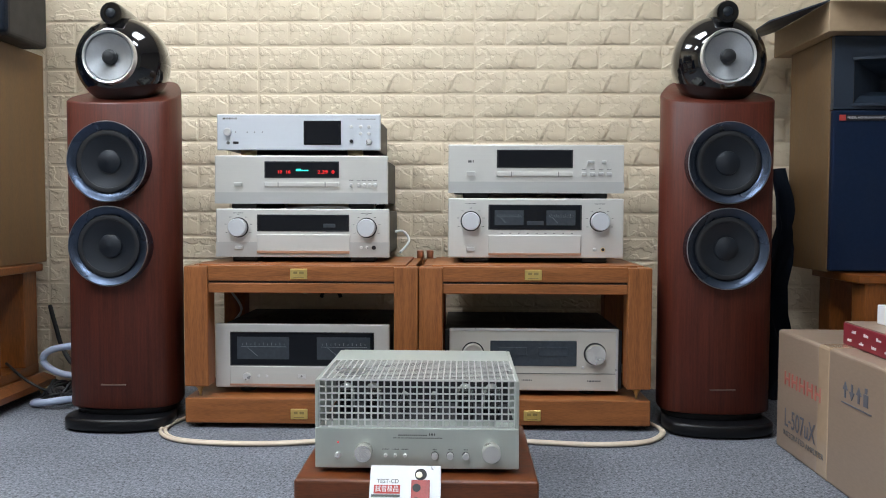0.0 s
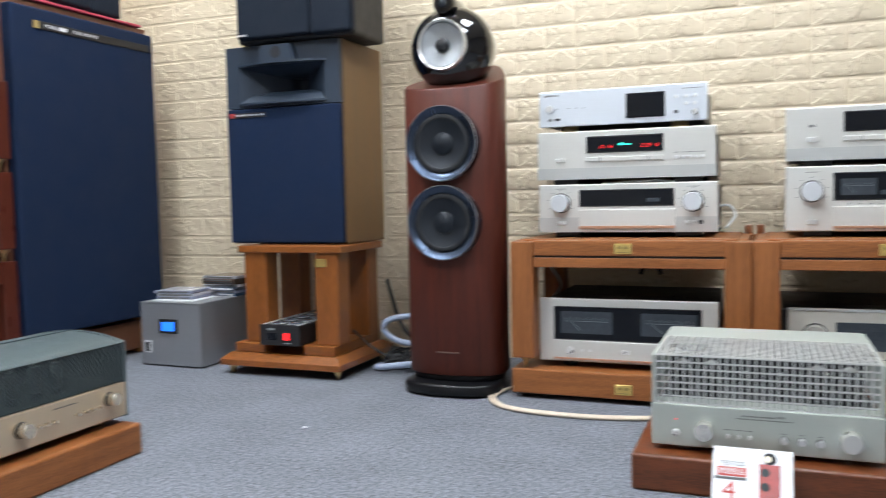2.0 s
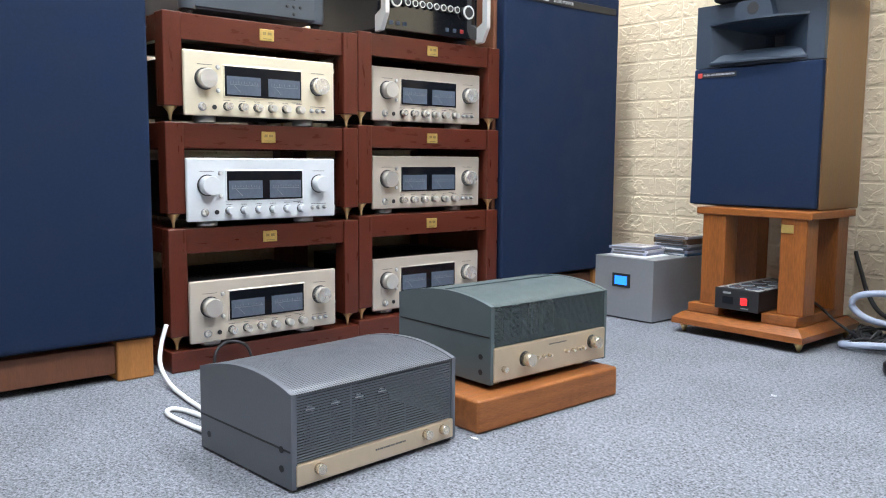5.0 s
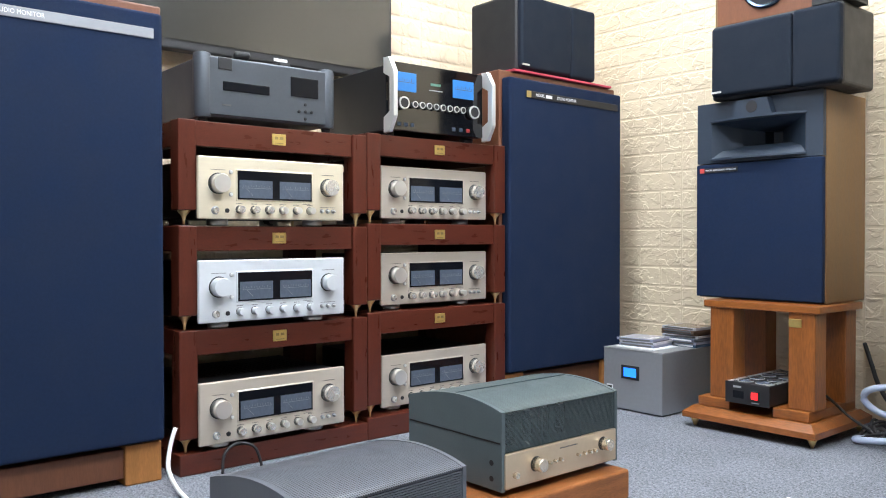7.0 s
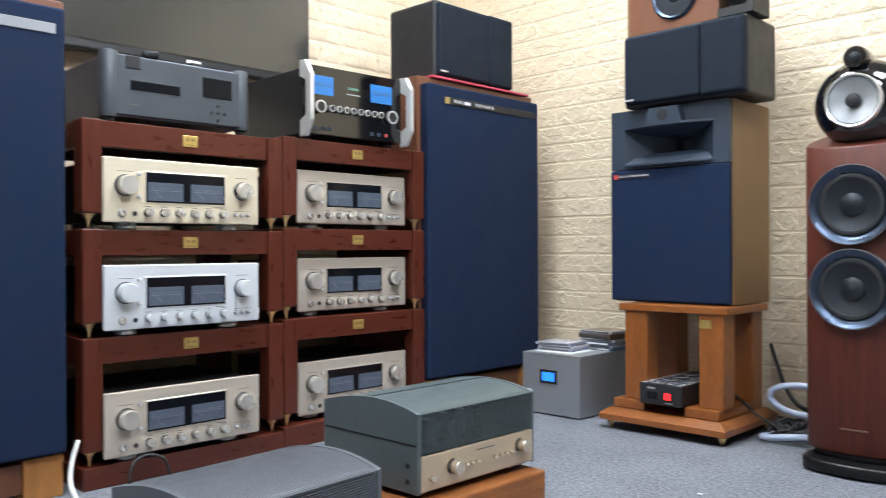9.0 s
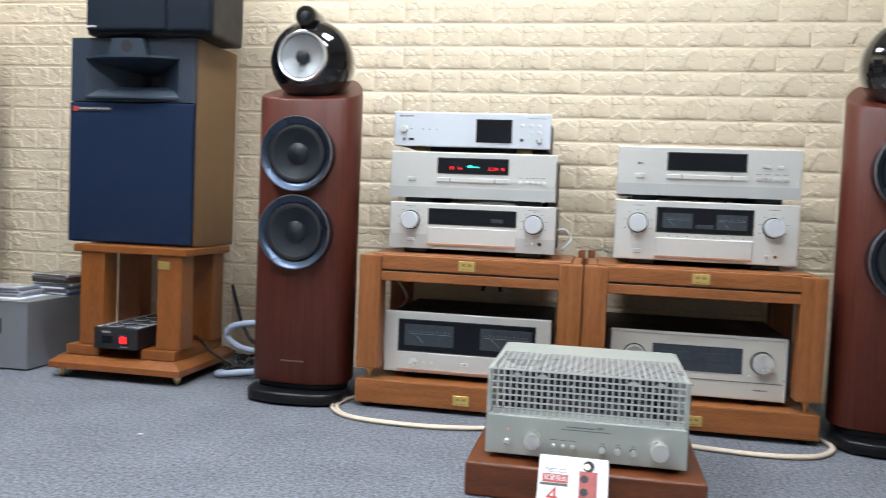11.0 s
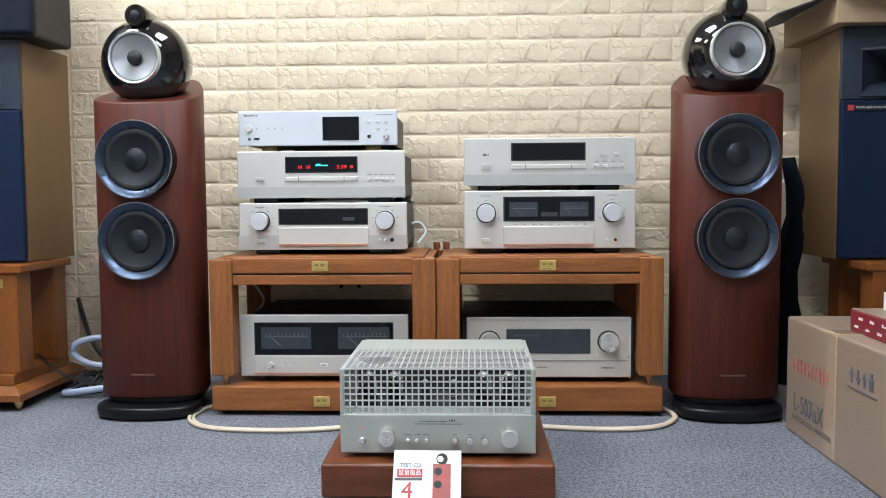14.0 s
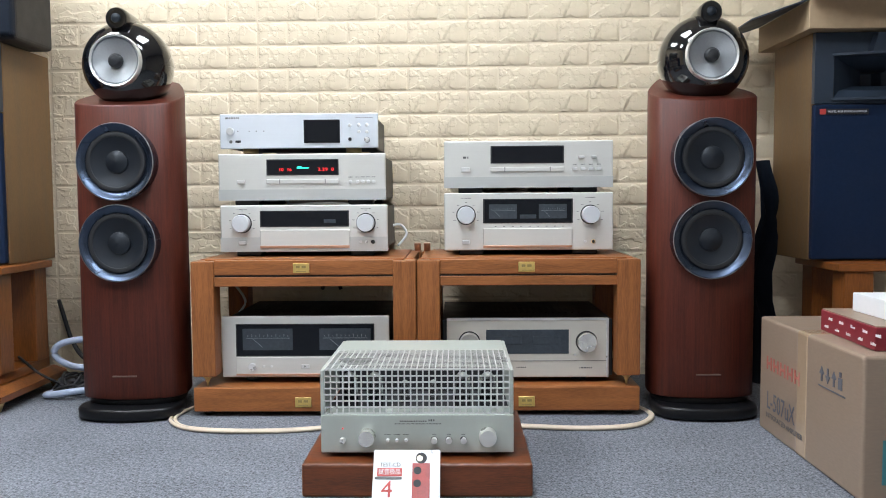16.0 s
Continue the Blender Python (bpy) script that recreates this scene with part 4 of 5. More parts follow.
def grid(bm, P, nu, nv, r):
    """Square wire mesh over the parallelogram origin P[0] with edges P[1], P[2]."""
    o, u, v = (Vector(p) for p in P)
    n = u.cross(v).normalized()
    def bar(a, b):
        d = (b - a).normalized()
        s = d.cross(n) * r
        k = n * r * 0.6
        q = [bm.verts.new(p) for p in (a - s - k, a + s - k, a + s + k, a - s + k, b - s - k, b + s - k, b + s + k, b - s + k)]
        for f in ((0, 1, 5, 4), (1, 2, 6, 5), (2, 3, 7, 6), (3, 0, 4, 7)):
            bm.faces.new([q[i] for i in f])
    for i in range(nu + 1):
        bar(o + u * i / nu, o + u * i / nu + v)
    for j in range(nv + 1):
        bar(o + v * j / nv, o + v * j / nv + u)
    return bm


def vacuum_tube(ob, x, y, z, h, r):
    t = part("vacuum_tube", lathe(bmesh.new(), [(r, z + 0.014), (r * 1.03, z + h * 0.5), (r, z + h * 0.8), (r * 0.6, z + h * 0.95), (0.002, z + h)], "Z", (x, y, 0), 20), TUBE_GLASS, ob)
    part("tube_base", lathe(bmesh.new(), [(r * 1.05, z), (r * 1.05, z + 0.014)], "Z", (x, y, 0), 20), BLACK, t)
    part("getter", lathe(bmesh.new(), [(r * 0.5, z + h * 0.86), (r * 0.3, z + h * 0.92), (0.001, z + h * 0.94)], "Z", (x, y, 0), 12), BRIGHT, t)
    part("electrodes", lathe(bmesh.new(), [(r * 0.55, z + 0.016), (r * 0.55, z + h * 0.7), (r * 0.3, z + h * 0.78)], "Z", (x, y, 0), 10), CHASSIS, t)


CAGE = mat("pale_cage_wire", (0.80, 0.81, 0.78), 0.3, metal=0.4, var=0.03)


def silver_tube_amp(m):
    """Tube amplifier with a square-mesh cage, 0.39 wide."""
    ob = thing("tube_amplifier", m, "silver tube amplifier with a square mesh cage over its valves", "amplifier")
    w, d, z0, zp, zt = 0.195, 0.335, 0.009, 0.087, 0.178
    part("front_panel", bx(-w, w, 0, 0.01, z0, zp, 0.002), TUBE_PANEL, ob)
    part("chassis", bx(-w + 0.006, w - 0.006, 0.01, d, z0, zp - 0.004, 0.002), TUBE_PANEL, ob)
    for sx in (-1, 1):
        part("side_plate", bx(sx * w - (0.008 if sx > 0 else 0), sx * w + (0 if sx > 0 else 0.008), 0.001, d, zp, zt, 0.002), TUBE_PANEL, ob)
        for y in (0.05, d - 0.05):
            part("foot", lathe(bmesh.new(), [(0.017, 0), (0.019, 0.003), (0.019, z0 + 0.001)], "Z", (sx * 0.135, y, 0), 20), BRIGHT, ob)
    part("cage_front", grid(bmesh.new(), ((-w + 0.008, 0.004, zp + 0.002), (2 * w - 0.016, 0, 0), (0, 0, zt - zp - 0.002)), 30, 7, 0.0015), CAGE, ob, "bright square mesh")["kind"] = "stuff"
    part("cage_top", grid(bmesh.new(), ((-w + 0.008, 0.004, zt), (2 * w - 0.016, 0, 0), (0, 0.205, 0)), 30, 16, 0.0012), CAGE, ob, "bright square mesh")["kind"] = "stuff"
    part("top_plate", bx(-w + 0.008, w - 0.008, 0.21, d, zt - 0.004, zt + 0.001, 0.001), TUBE_PANEL, ob)
    part("back_plate", bx(-w + 0.008, w - 0.008, d - 0.004, d, zp - 0.004, zt - 0.004), TUBE_PANEL, ob)
    for x in (-0.11, 0.0, 0.11):
        part("transformer", bx(x - 0.048, x + 0.048, 0.215, d - 0.02, zp - 0.001, zt - 0.016, 0.006), BLACK, ob)
    # deck is coloured darker towards the back, in place of the cage's shade
    part("deck", bx(-w + 0.008, w - 0.008, 0.13, 0.208, zp - 0.004, zp - 0.001), BLACK, ob)
    part("front_deck", bx(-w + 0.008, w - 0.008, 0.011, 0.050, zp - 0.004, zp + 0.001), TUBE_PANEL, ob)
    part("tube_deck", bx(-w + 0.008, w - 0.008, 0.050, 0.129, zp - 0.004, zp + 0.0005), CHASSIS, ob)
    # added black sheet, so the inside of the cage looks shaded
    part("cage_shade_sheet", bx(-w + 0.009, w - 0.009, 0.209, 0.212, zp - 0.004, zt - 0.005), BLACK, ob)
    for i, x in enumerate((-0.145, -0.092, -0.03, 0.03, 0.092, 0.145)):
        vacuum_tube(ob, x, 0.10 if i in (2, 3) else 0.075, zp, 0.05 if i in (2, 3) else 0.072, 0.010 if i in (2, 3) else 0.017)
    f = Face(ob, 2 * w, zp - z0, z0)
    f.knob(0.242, 0.56, 0.043, SPUN, 0.024, "selector_knob", False)
    f.knob(0.865, 0.55, 0.045, SPUN, 0.024, "volume_knob", False)
    f.round(0.114, 0.67, 0.016, BRIGHT, "power_button", 0.008)
    f.round(0.114, 0.36, 0.004, RED_LED, "indicator", 0.001)
    for fx in (0.348, 0.395, 0.443):
        f.round(fx, 0.66, 0.0085, BRIGHT, "switch", 0.009)
        f.bar(fx - 0.017, fx + 0.017, 0.52, 0.0016)
    for fx in (0.589, 0.664, 0.74):
        f.knob(fx, 0.66, 0.016, BRIGHT, 0.012, "small_knob")
        f.bar(fx - 0.01, fx + 0.01, 0.52, 0.0016)
    f.bar(0.41, 0.55, 0.17, 0.0022, INK, "brand_mark")
    f.bar(0.56, 0.59, 0.15, 0.004, INK, "brand_mark")
    f.bar(0.385, 0.625, 0.24, 0.0018)
    return ob


def arched_amp(m, paint, pre):
    """Tube amplifier in a hood with an arched top; front towards -y, 0.385 wide, 0.31 deep."""
    lab = "green-grey hooded tube preamplifier with gold panel on a wooden block" if pre else "blue-grey hooded tube power amplifier with gold panel on the carpet"
    ob = thing("tube_amplifier", m, lab, "amplifier", "hooded tube amplifiers")
    w, d = (0.190, 0.31) if pre else (0.190, 0.30)
    hf, hb, top = (0.177, 0.171, 0.196) if pre else (0.166, 0.160, 0.186)
    zp = 0.089 if pre else 0.046
    def arc(y):
        t = y / d
        return hf * (1 - t) + hb * t + (top - (hf + hb) / 2) * 4 * t * (1 - t) * (1 - 0.25 * (t - 0.5))
    ys = [d * i / 16 for i in range(17)]
    low = 0.012 if pre else 0.005
    prof = [(0, low)] + [(y, arc(y)) for y in ys] + [(d, low)]
    for sx in (-1, 1):
        p = part("side_cheek", prism(bmesh.new(), prof, "X", sx * w, sx * (w - 0.010)), paint, ob)
        b = bmesh.new()
        box(b, sx * w - 0.001, sx * w + 0.001, 0.004, d - 0.004, zp + 0.022, zp + 0.025)
        part("seam", b, BLACK, p)
        for y, z in ((0.03, 0.035), (0.03, 0.068), (d - 0.03, 0.035)):
            part("screw", lathe(bmesh.new(), [(0.006, -0.001), (0.006, 0.001), (0.003, 0.0015)], "X", (sx * w, y, z), 14), BLACK, p)
        for y in (0.05, d - 0.05):
            part("foot", lathe(bmesh.new(), [(0.018, 0), (0.018, 0.013)], "Z", (sx * 0.14, y, 0), 18), BRASS if pre else RUBBER, ob)
    part("chassis", bx(-w + 0.010, w - 0.010, 0.006, d, 0.012, zp, 0.001), CHASSIS, ob)
    part("gold_panel", bx(-w + 0.008, w - 0.008, -0.003, 0.008, low + 0.004, zp, 0.002), GOLD_PANEL, ob, "pale gold control panel")
    bm = bmesh.new()
    n, fill = (34, 0.22) if pre else (24, 0.30)
    pitch = (hf - zp - 0.004) / n
    for i in range(n):
        z = zp + 0.004 + pitch * i
        box(bm, -w + 0.010, w - 0.010, 0.002, 0.0032, z - pitch * fill, z + pitch * fill)
    for x in (-w + 0.012, -w / 3, w / 3, w - 0.012):
        box(bm, x - 0.001, x + 0.001, 0.0034, 0.0055, zp, hf - 0.001)
    part("front_grille", bm, paint, ob, "fine horizontal wire grille")
    bm = bmesh.new()
    up = [[bm.verts.new((x, y, arc(y) - 0.0012 - k)) for x in (-w + 0.010, w - 0.010)] for k in (0, 0.0015) for y in ys]
    n = len(ys)
    for base in (0, n):
        for k in range(n - 1):
            q = up[base + k], up[base + k + 1]
            bm.faces.new((q[0][0], q[0][1], q[1][1], q[1][0])).smooth = True
    bm.faces.new((up[0][0], up[0][1], up[n][1], up[n][0]))
    part("perforated_top", bm, PERF_GREEN if pre else PERF_BLUE, ob, "finely perforated arched cover")
    part("inner_cover", prism(bmesh.new(), [(0.2, zp), (0.2, arc(0.2) - 0.012), (d - 0.004, hb - 0.008), (d - 0.004, zp)], "X", -w + 0.012, w - 0.012), CHASSIS, ob)
    if pre:
        b = bmesh.new()
        box(b, -w + 0.010, w - 0.010, d * 0.5 - 0.002, d * 0.5 + 0.002, arc(d * 0.5) - 0.001, arc(d * 0.5) + 0.0015)
        part("cover_seam", b, paint, ob)
    for x in (-0.13, -0.075, -0.02, 0.035):
        vacuum_tube(ob, x + 0.02, 0.06, zp, 0.075, 0.013)
    f = Face(ob, 2 * w - 0.016, zp - 0.014, 0.014, -0.003)
    if pre:
        f.knob(0.25, 0.45, 0.040, GOLD_SPUN, 0.024, "selector_knob")
        f.knob(0.865, 0.36, 0.038, GOLD_SPUN, 0.024, "volume_knob")
        f.knob(0.075, 0.62, 0.018, GOLD_SPUN, 0.010, "small_knob", False)
        for fx in (0.36, 0.41, 0.46, 0.62, 0.68, 0.73, 0.78):
            f.knob(fx, 0.50, 0.010, GOLD_SPUN, 0.009, "small_knob", False)
        f.bar(0.46, 0.62, 0.18, 0.0025, INK, "brand_mark")
    else:
        for fx in (0.12, 0.80, 0.92):
            f.knob(fx, 0.45, 0.026, GOLD_SPUN, 0.012, "small_knob", False)
        f.bar(0.46, 0.66, 0.45, 0.003, INK, "brand_mark")
    return ob


# ---- the low racks and what stands on them ----
low_rack(-0.630, -0.0225, 2.180, 2.60, 1)
low_rack(-0.0205, 0.579, 2.185, 2.60, -1)
TOP = 0.4295
control_amp(pose(-0.340, 2.280, TOP), False)
disc_player(pose(-0.345, 2.290, 0.573), True)
network_player(pose(-0.3565, 2.315, 0.717 + 0.004))
control_amp(pose(0.288, 2.285, TOP), True)
disc_player(pose(0.288, 2.290, 0.6035), False)
power_amp(pose(-0.333, 2.235, 0.0805))
class_a_amp(pose(0.281, 2.235, 0.0805))

# ---- speakers ----
floor_speaker(-0.807, -1)
floor_speaker(0.753, 1)
STAND = 0.405
speaker_stand(-1.388, 2.203, STAND)
horn_monitor(-1.631, 2.327, STAND + 0.001)
speaker_stand(1.29, 2.18, STAND)
horn_monitor(1.084, 2.32, STAND + 0.001)
bookshelf_speaker(pose(-1.355, 2.285, STAND + 0.639, 0, 0, 0), "charcoal bookshelf speaker lying on a horn monitor", 0.24, 0.235)
big_monitor(1.898, -2.113, 0.130, "large wooden studio monitor with a navy grille beside the stacked racks")
big_monitor(0.080, -2.113, 0.100, "large wooden studio monitor with a navy grille and steel name strip")
bookshelf_speaker(pose(-2.13, 2.210, 1.196, 0, 0, 90), "charcoal bookshelf speaker on a large navy monitor", 0.280)
solid("felt_mat", bx(-2.50, -2.12, 1.96, 2.50, 1.1865, 1.195, 0.002), PINK, "thin red felt mat on a large monitor", "mat")

# ---- tube amplifiers on the floor ----
plinth_a = solid("amplifier_plinth", bx(-0.222, 0.236, 1.583, 1.99, 0.0, 0.068, 0.006, 3), RED_OAK, "red-brown wooden plinth block under the silver tube amplifier", "plinth")
silver_tube_amp(pose(0.006, 1.625, 0.0685))
plinth_b = solid("amplifier_plinth", bx(-0.0, 0.448, 0.0, 0.40, 0.0, 0.068, 0.006, 3), OAK, "orange wooden plinth block under the hooded preamplifier", "plinth", m=pose(-1.264, 1.026, 0, 0, 0, 90))
arched_amp(pose(-1.302, 1.286, 0.0685, 0, 0, 90), GREEN_GREY, True)
arched_amp(pose(-1.260, 0.783, 0.0, 0, 0, 94), BLUE_GREY, False)

# ---- stacked racks ----
tower_rack(0.743, 1.3205, -2.10, 0.0)
tower_rack(1.3215, 1.896, -2.10, 0.010)
meter_amp(pose(-2.088, 1.010, 0.6385, 0, 0, 90), GOLDY, METER_PALE, "pale gold integrated amplifier with twin meters on a rack shelf")
meter_amp(pose(-2.088, 1.010, 0.3705, 0, 0, 90), WHITE_SILVER, METER_PALE, "white-silver integrated amplifier with twin meters on a rack shelf")
meter_amp(pose(-2.088, 1.010, 0.0555, 0, 0, 90), GREYGOLD, METER_PALE, "champagne integrated amplifier with twin meters on the rack base")
meter_amp(pose(-2.128, 1.612, 0.6485, 0, 0, 90), GREYGOLD, METER_PALE, "champagne integrated amplifier with twin meters on a rack shelf")
meter_amp(pose(-2.128, 1.612, 0.3805, 0, 0, 90), GREYGOLD, METER_PALE, "champagne integrated amplifier with twin meters on a rack shelf")
meter_amp(pose(-2.128, 1.612, 0.0655, 0, 0, 90), GREYGOLD, METER_PALE, "champagne integrated amplifier with twin meters on the rack base")

# ---- grey power box with discs on it ----
pc = thing("power_conditioner", pose(-1.829, 2.243, 0), "grey steel power conditioner box with a lit blue display", "power conditioner")
part("case", bx(-0.1225, 0.1225, 0, 0.32, 0.005, 0.213, 0.002), STEEL, pc)
part("lid", bx(-0.123, 0.123, -0.001, 0.321, 0.2135, 0.2155, 0.0005, 1), STEEL, pc)
lcd = part("display_frame", bx(-0.045, 0.030, -0.003, 0.002, 0.112, 0.160, 0.001, 1), BLACK, pc)
part("display", bx(-0.033, 0.018, -0.0042, -0.001, 0.121, 0.151), BLUE_LCD, lcd, "glowing blue display")
part("sticker", bx(-0.108, -0.082, -0.002, 0.002, 0.045, 0.085), WHITE, pc)
part("sticker_print", bx(-0.104, -0.086, -0.003, 0.0, 0.049, 0.081), BLACK, pc)
for sx in (-1, 1):
    for y in (0.03, 0.29):
        part("foot", lathe(bmesh.new(), [(0.012, 0), (0.012, 0.011)], "Z", (sx * 0.10, y, 0), 14), RUBBER, pc)

COVERS = [mat("disc_cover", c, 0.25, var=0.1, scale=30, coat=0.4) for c in ((0.25, 0.27, 0.36), (0.10, 0.11, 0.14), (0.42, 0.42, 0.46), (0.05, 0.10, 0.17), (0.16, 0.10, 0.07))]
rnd = random.Random(5)


def disc_case(x, y, z, turn, cover, label):
    ob = thing("disc_case", pose(x, y, z, 0, 0, turn), label, "disc case", "stacked discs")
    part("case", bx(-0.071, 0.071, -0.062, 0.062, 0, 0.0095, 0.001, 1), COVERS[cover], ob)
    part("spine_label", bx(-0.060, 0.060, -0.0628, -0.0615, 0.002, 0.0075), WHITE if cover in (1, 3) else INK, ob)
    part("booklet", bx(-0.060, 0.066, -0.058, 0.058, 0.0095, 0.0099), COVERS[(cover + 2) % 5], ob)


solid("paper_sheet", bx(-1.925, -1.765, 2.275, 2.42, 0.2158, 0.2185), WHITE, "white booklet lying on the grey power box", "booklet")
z = 0.2187
for i in range(3):
    disc_case(-1.862 + rnd.uniform(-0.006, 0.006), 2.36 + rnd.uniform(-0.006, 0.006), z, rnd.uniform(-8, 8), (0, 2, 0)[i], "pale jewel disc case in a low stack")
    z += 0.0101
z = 0.2157
for i in range(7):
    disc_case(-1.776 + rnd.uniform(-0.006, 0.006), 2.505 + rnd.uniform(-0.006, 0.006), z, rnd.uniform(-6, 6), (3, 0, 1, 2, 4, 4, 2)[i], "jewel disc case in a tall untidy stack")
    z += 0.0101

# ---- mains block inside the stand ----
ms = thing("mains_block", pose(-1.388, 2.216, 0.0985), "black mains distribution block with round sockets and red switch", "power strip")
part("case", bx(-0.069, 0.069, 0.004, 0.33, 0.0, 0.062, 0.003), CHASSIS, ms)
part("front_plate", bx(-0.072, 0.072, 0.0, 0.005, -0.001, 0.064, 0.002), BLACK, ms)
for sx in (-1, 1):
    part("side_trim", bx(sx * 0.061 - 0.006, sx * 0.061 + 0.006, 0.006, 0.33, 0.0625, 0.0645, 0.0005, 1), BRIGHT, ms)
sw = part("switch", bx(0.016, 0.037, -0.006, 0.001, 0.018, 0.039, 0.002), RED_LED, ms, "lit red rocker switch")
part("switch_frame", bx(0.012, 0.041, -0.003, 0.0005, 0.014, 0.043, 0.001, 1), BLACK, sw)
part("display", bx(-0.045, -0.010, -0.0015, 0.001, 0.016, 0.038), WINDOW, ms)
part("lettering", bx(-0.044, -0.018, -0.0015, 0.001, 0.047, 0.053), PALE_INK, ms)
part("lettering", bx(0.016, 0.040, -0.0015, 0.001, 0.006, 0.009), PALE_INK, ms)
for r in range(4):
    for sx in (-1, 1):
        so = part("socket", lathe(bmesh.new(), [(0.0205, 0.0), (0.0205, 0.003), (0.018, 0.0035)], "Z", (sx * 0.029, 0.045 + r * 0.07, 0.062), 20), METER_PALE, ms)
        part("socket_rim", lathe(bmesh.new(), [(0.0235, 0.0), (0.0235, 0.0015), (0.0215, 0.002)], "Z", (sx * 0.029, 0.045 + r * 0.07, 0.062), 20, False), BRIGHT, so)

# ---- wooden speaker on the bookshelf speaker ----
wz = STAND + 0.639 + 0.241
ws = thing("compact_speaker", pose(-1.402, 2.325, wz), "small walnut speaker with a round grey driver", "speaker")
part("cabinet", bx(-0.155, 0.158, 0, 0.17, 0, 0.20, 0.003), CABINET, ws)
part("edge_strip", bx(-0.163, -0.155, 0.002, 0.17, 0, 0.20, 0.001, 1), WALNUT, ws)
sd = part("driver_ring", lathe(bmesh.new(), [(0.080, -0.01), (0.080, 0.004), (0.075, 0.008), (0.067, 0.003), (0.066, -0.004)], "Y", (0.012, -0.001, 0.108), 40, False), CHROME, ws)
part("cone", lathe(bmesh.new(), [(0.067, 0.003), (0.026, 0.0005), (0.023, 0.004), (0.0005, 0.006)], "Y", (0.012, -0.003, 0.108), 36, False), CONE, sd)
ph = thing("small_horn", pose(-1.185, 2.31, wz), "small black plastic horn piece on the bookshelf speaker", "horn")
part("shell", prism(bmesh.new(), [(-0.055, 0.0), (0.055, 0.0), (0.055, 0.10), (-0.055, 0.10), (-0.055, 0.085), (0.035, 0.085), (0.035, 0.025), (-0.055, 0.025)], "Y", 0.0, 0.12), BLACK, ph)
part("throat", bx(-0.05, 0.034, 0.07, 0.12, 0.026, 0.084), GREY_BLUE, ph)

# ---- television on the side wall ----
tv = thing("television", pose(-2.57, 1.145, 1.19, 0, 0, 90), "large flat television with a dark glossy screen on the wall", "television")
part("bezel", bx(-0.62, 0.62, 0.0, 0.05, 0, 0.72, 0.006), BLACK, tv)
part("screen", bx(-0.608, 0.608, -0.0025, 0.004, 0.03, 0.708), SCREEN, tv)
part("brand_mark", bx(0.125, 0.175, -0.003, 0.002, 0.009, 0.019), WHITE, tv)
part("wall_bracket", bx(-0.2, 0.2, 0.05, 0.0895, 0.2, 0.5), BLACK, tv)

# ---- dark disc player with rounded corner pillars ----
dp = thing("disc_player", pose(-2.115, 1.012, 0.9085, 0, 0, 89), "dark grey disc player with rounded corner pillars on a mahogany rack", "disc player")
SLATE = mat("slate_anodised", (0.075, 0.085, 0.10), 0.42, metal=0.4, var=0.06, scale=12)
part("body", bx(-0.188, 0.188, 0.012, 0.36, 0.016, 0.176, 0.004), SLATE, dp)
part("front", bx(-0.185, 0.185, 0.002, 0.014, 0.020, 0.172, 0.003), SLATE, dp)
for sx in (-1, 1):
    for y in (0.022, 0.35):
        part("pillar", lathe(bmesh.new(), [(0.010, 0.010), (0.022, 0.014), (0.024, 0.03), (0.024, 0.172), (0.021, 0.180), (0.012, 0.183)], "Z", (sx * 0.186, y, 0), 24), SLATE, dp)
        part("foot", lathe(bmesh.new(), [(0.011, 0), (0.014, 0.012)], "Z", (sx * 0.186, y, 0), 16), BLACK, dp)
part("disc_slot", bx(-0.138, -0.003, 0.0, 0.004, 0.086, 0.110, 0.001, 1), WINDOW, dp)
part("display", bx(0.062, 0.150, 0.0, 0.004, 0.092, 0.146, 0.001, 1), WINDOW, dp)
part("logo_plate", bx(-0.150, -0.112, 0.0, 0.004, 0.140, 0.172, 0.001, 1), BLACK, dp)
for dx, dz in ((0, 0), (0.02, 0), (-0.02, 0), (0, 0.02), (0, -0.02)):
    part("button", lathe(bmesh.new(), [(0.0045, 0), (0.0045, 0.002), (0.003, 0.003)], "Y", (0.108 + dx, 0.002, 0.052 + dz), 12), BLACK, dp)
part("lettering", bx(-0.140, -0.115, 0.001, 0.004, 0.046, 0.050), INK, dp)
rc = thing("remote_control", pose(-2.20, 0.96, 1.0850, 0, 0, 70), "black remote control lying on the dark disc player", "remote control")
part("body", bx(-0.022, 0.022, -0.085, 0.085, 0, 0.020, 0.008, 3), BLACK, rc)
part("keys", bx(-0.014, 0.014, -0.06, 0.06, 0.020, 0.022), RUBBER, rc)
rc2 = thing("remote_control", pose(-2.215, 1.075, 1.0850, 0, 0, 100), "slim black remote control lying on the dark disc player", "remote control")
part("body", bx(-0.02, 0.02, -0.055, 0.055, 0, 0.016, 0.006, 3), BLACK, rc2)

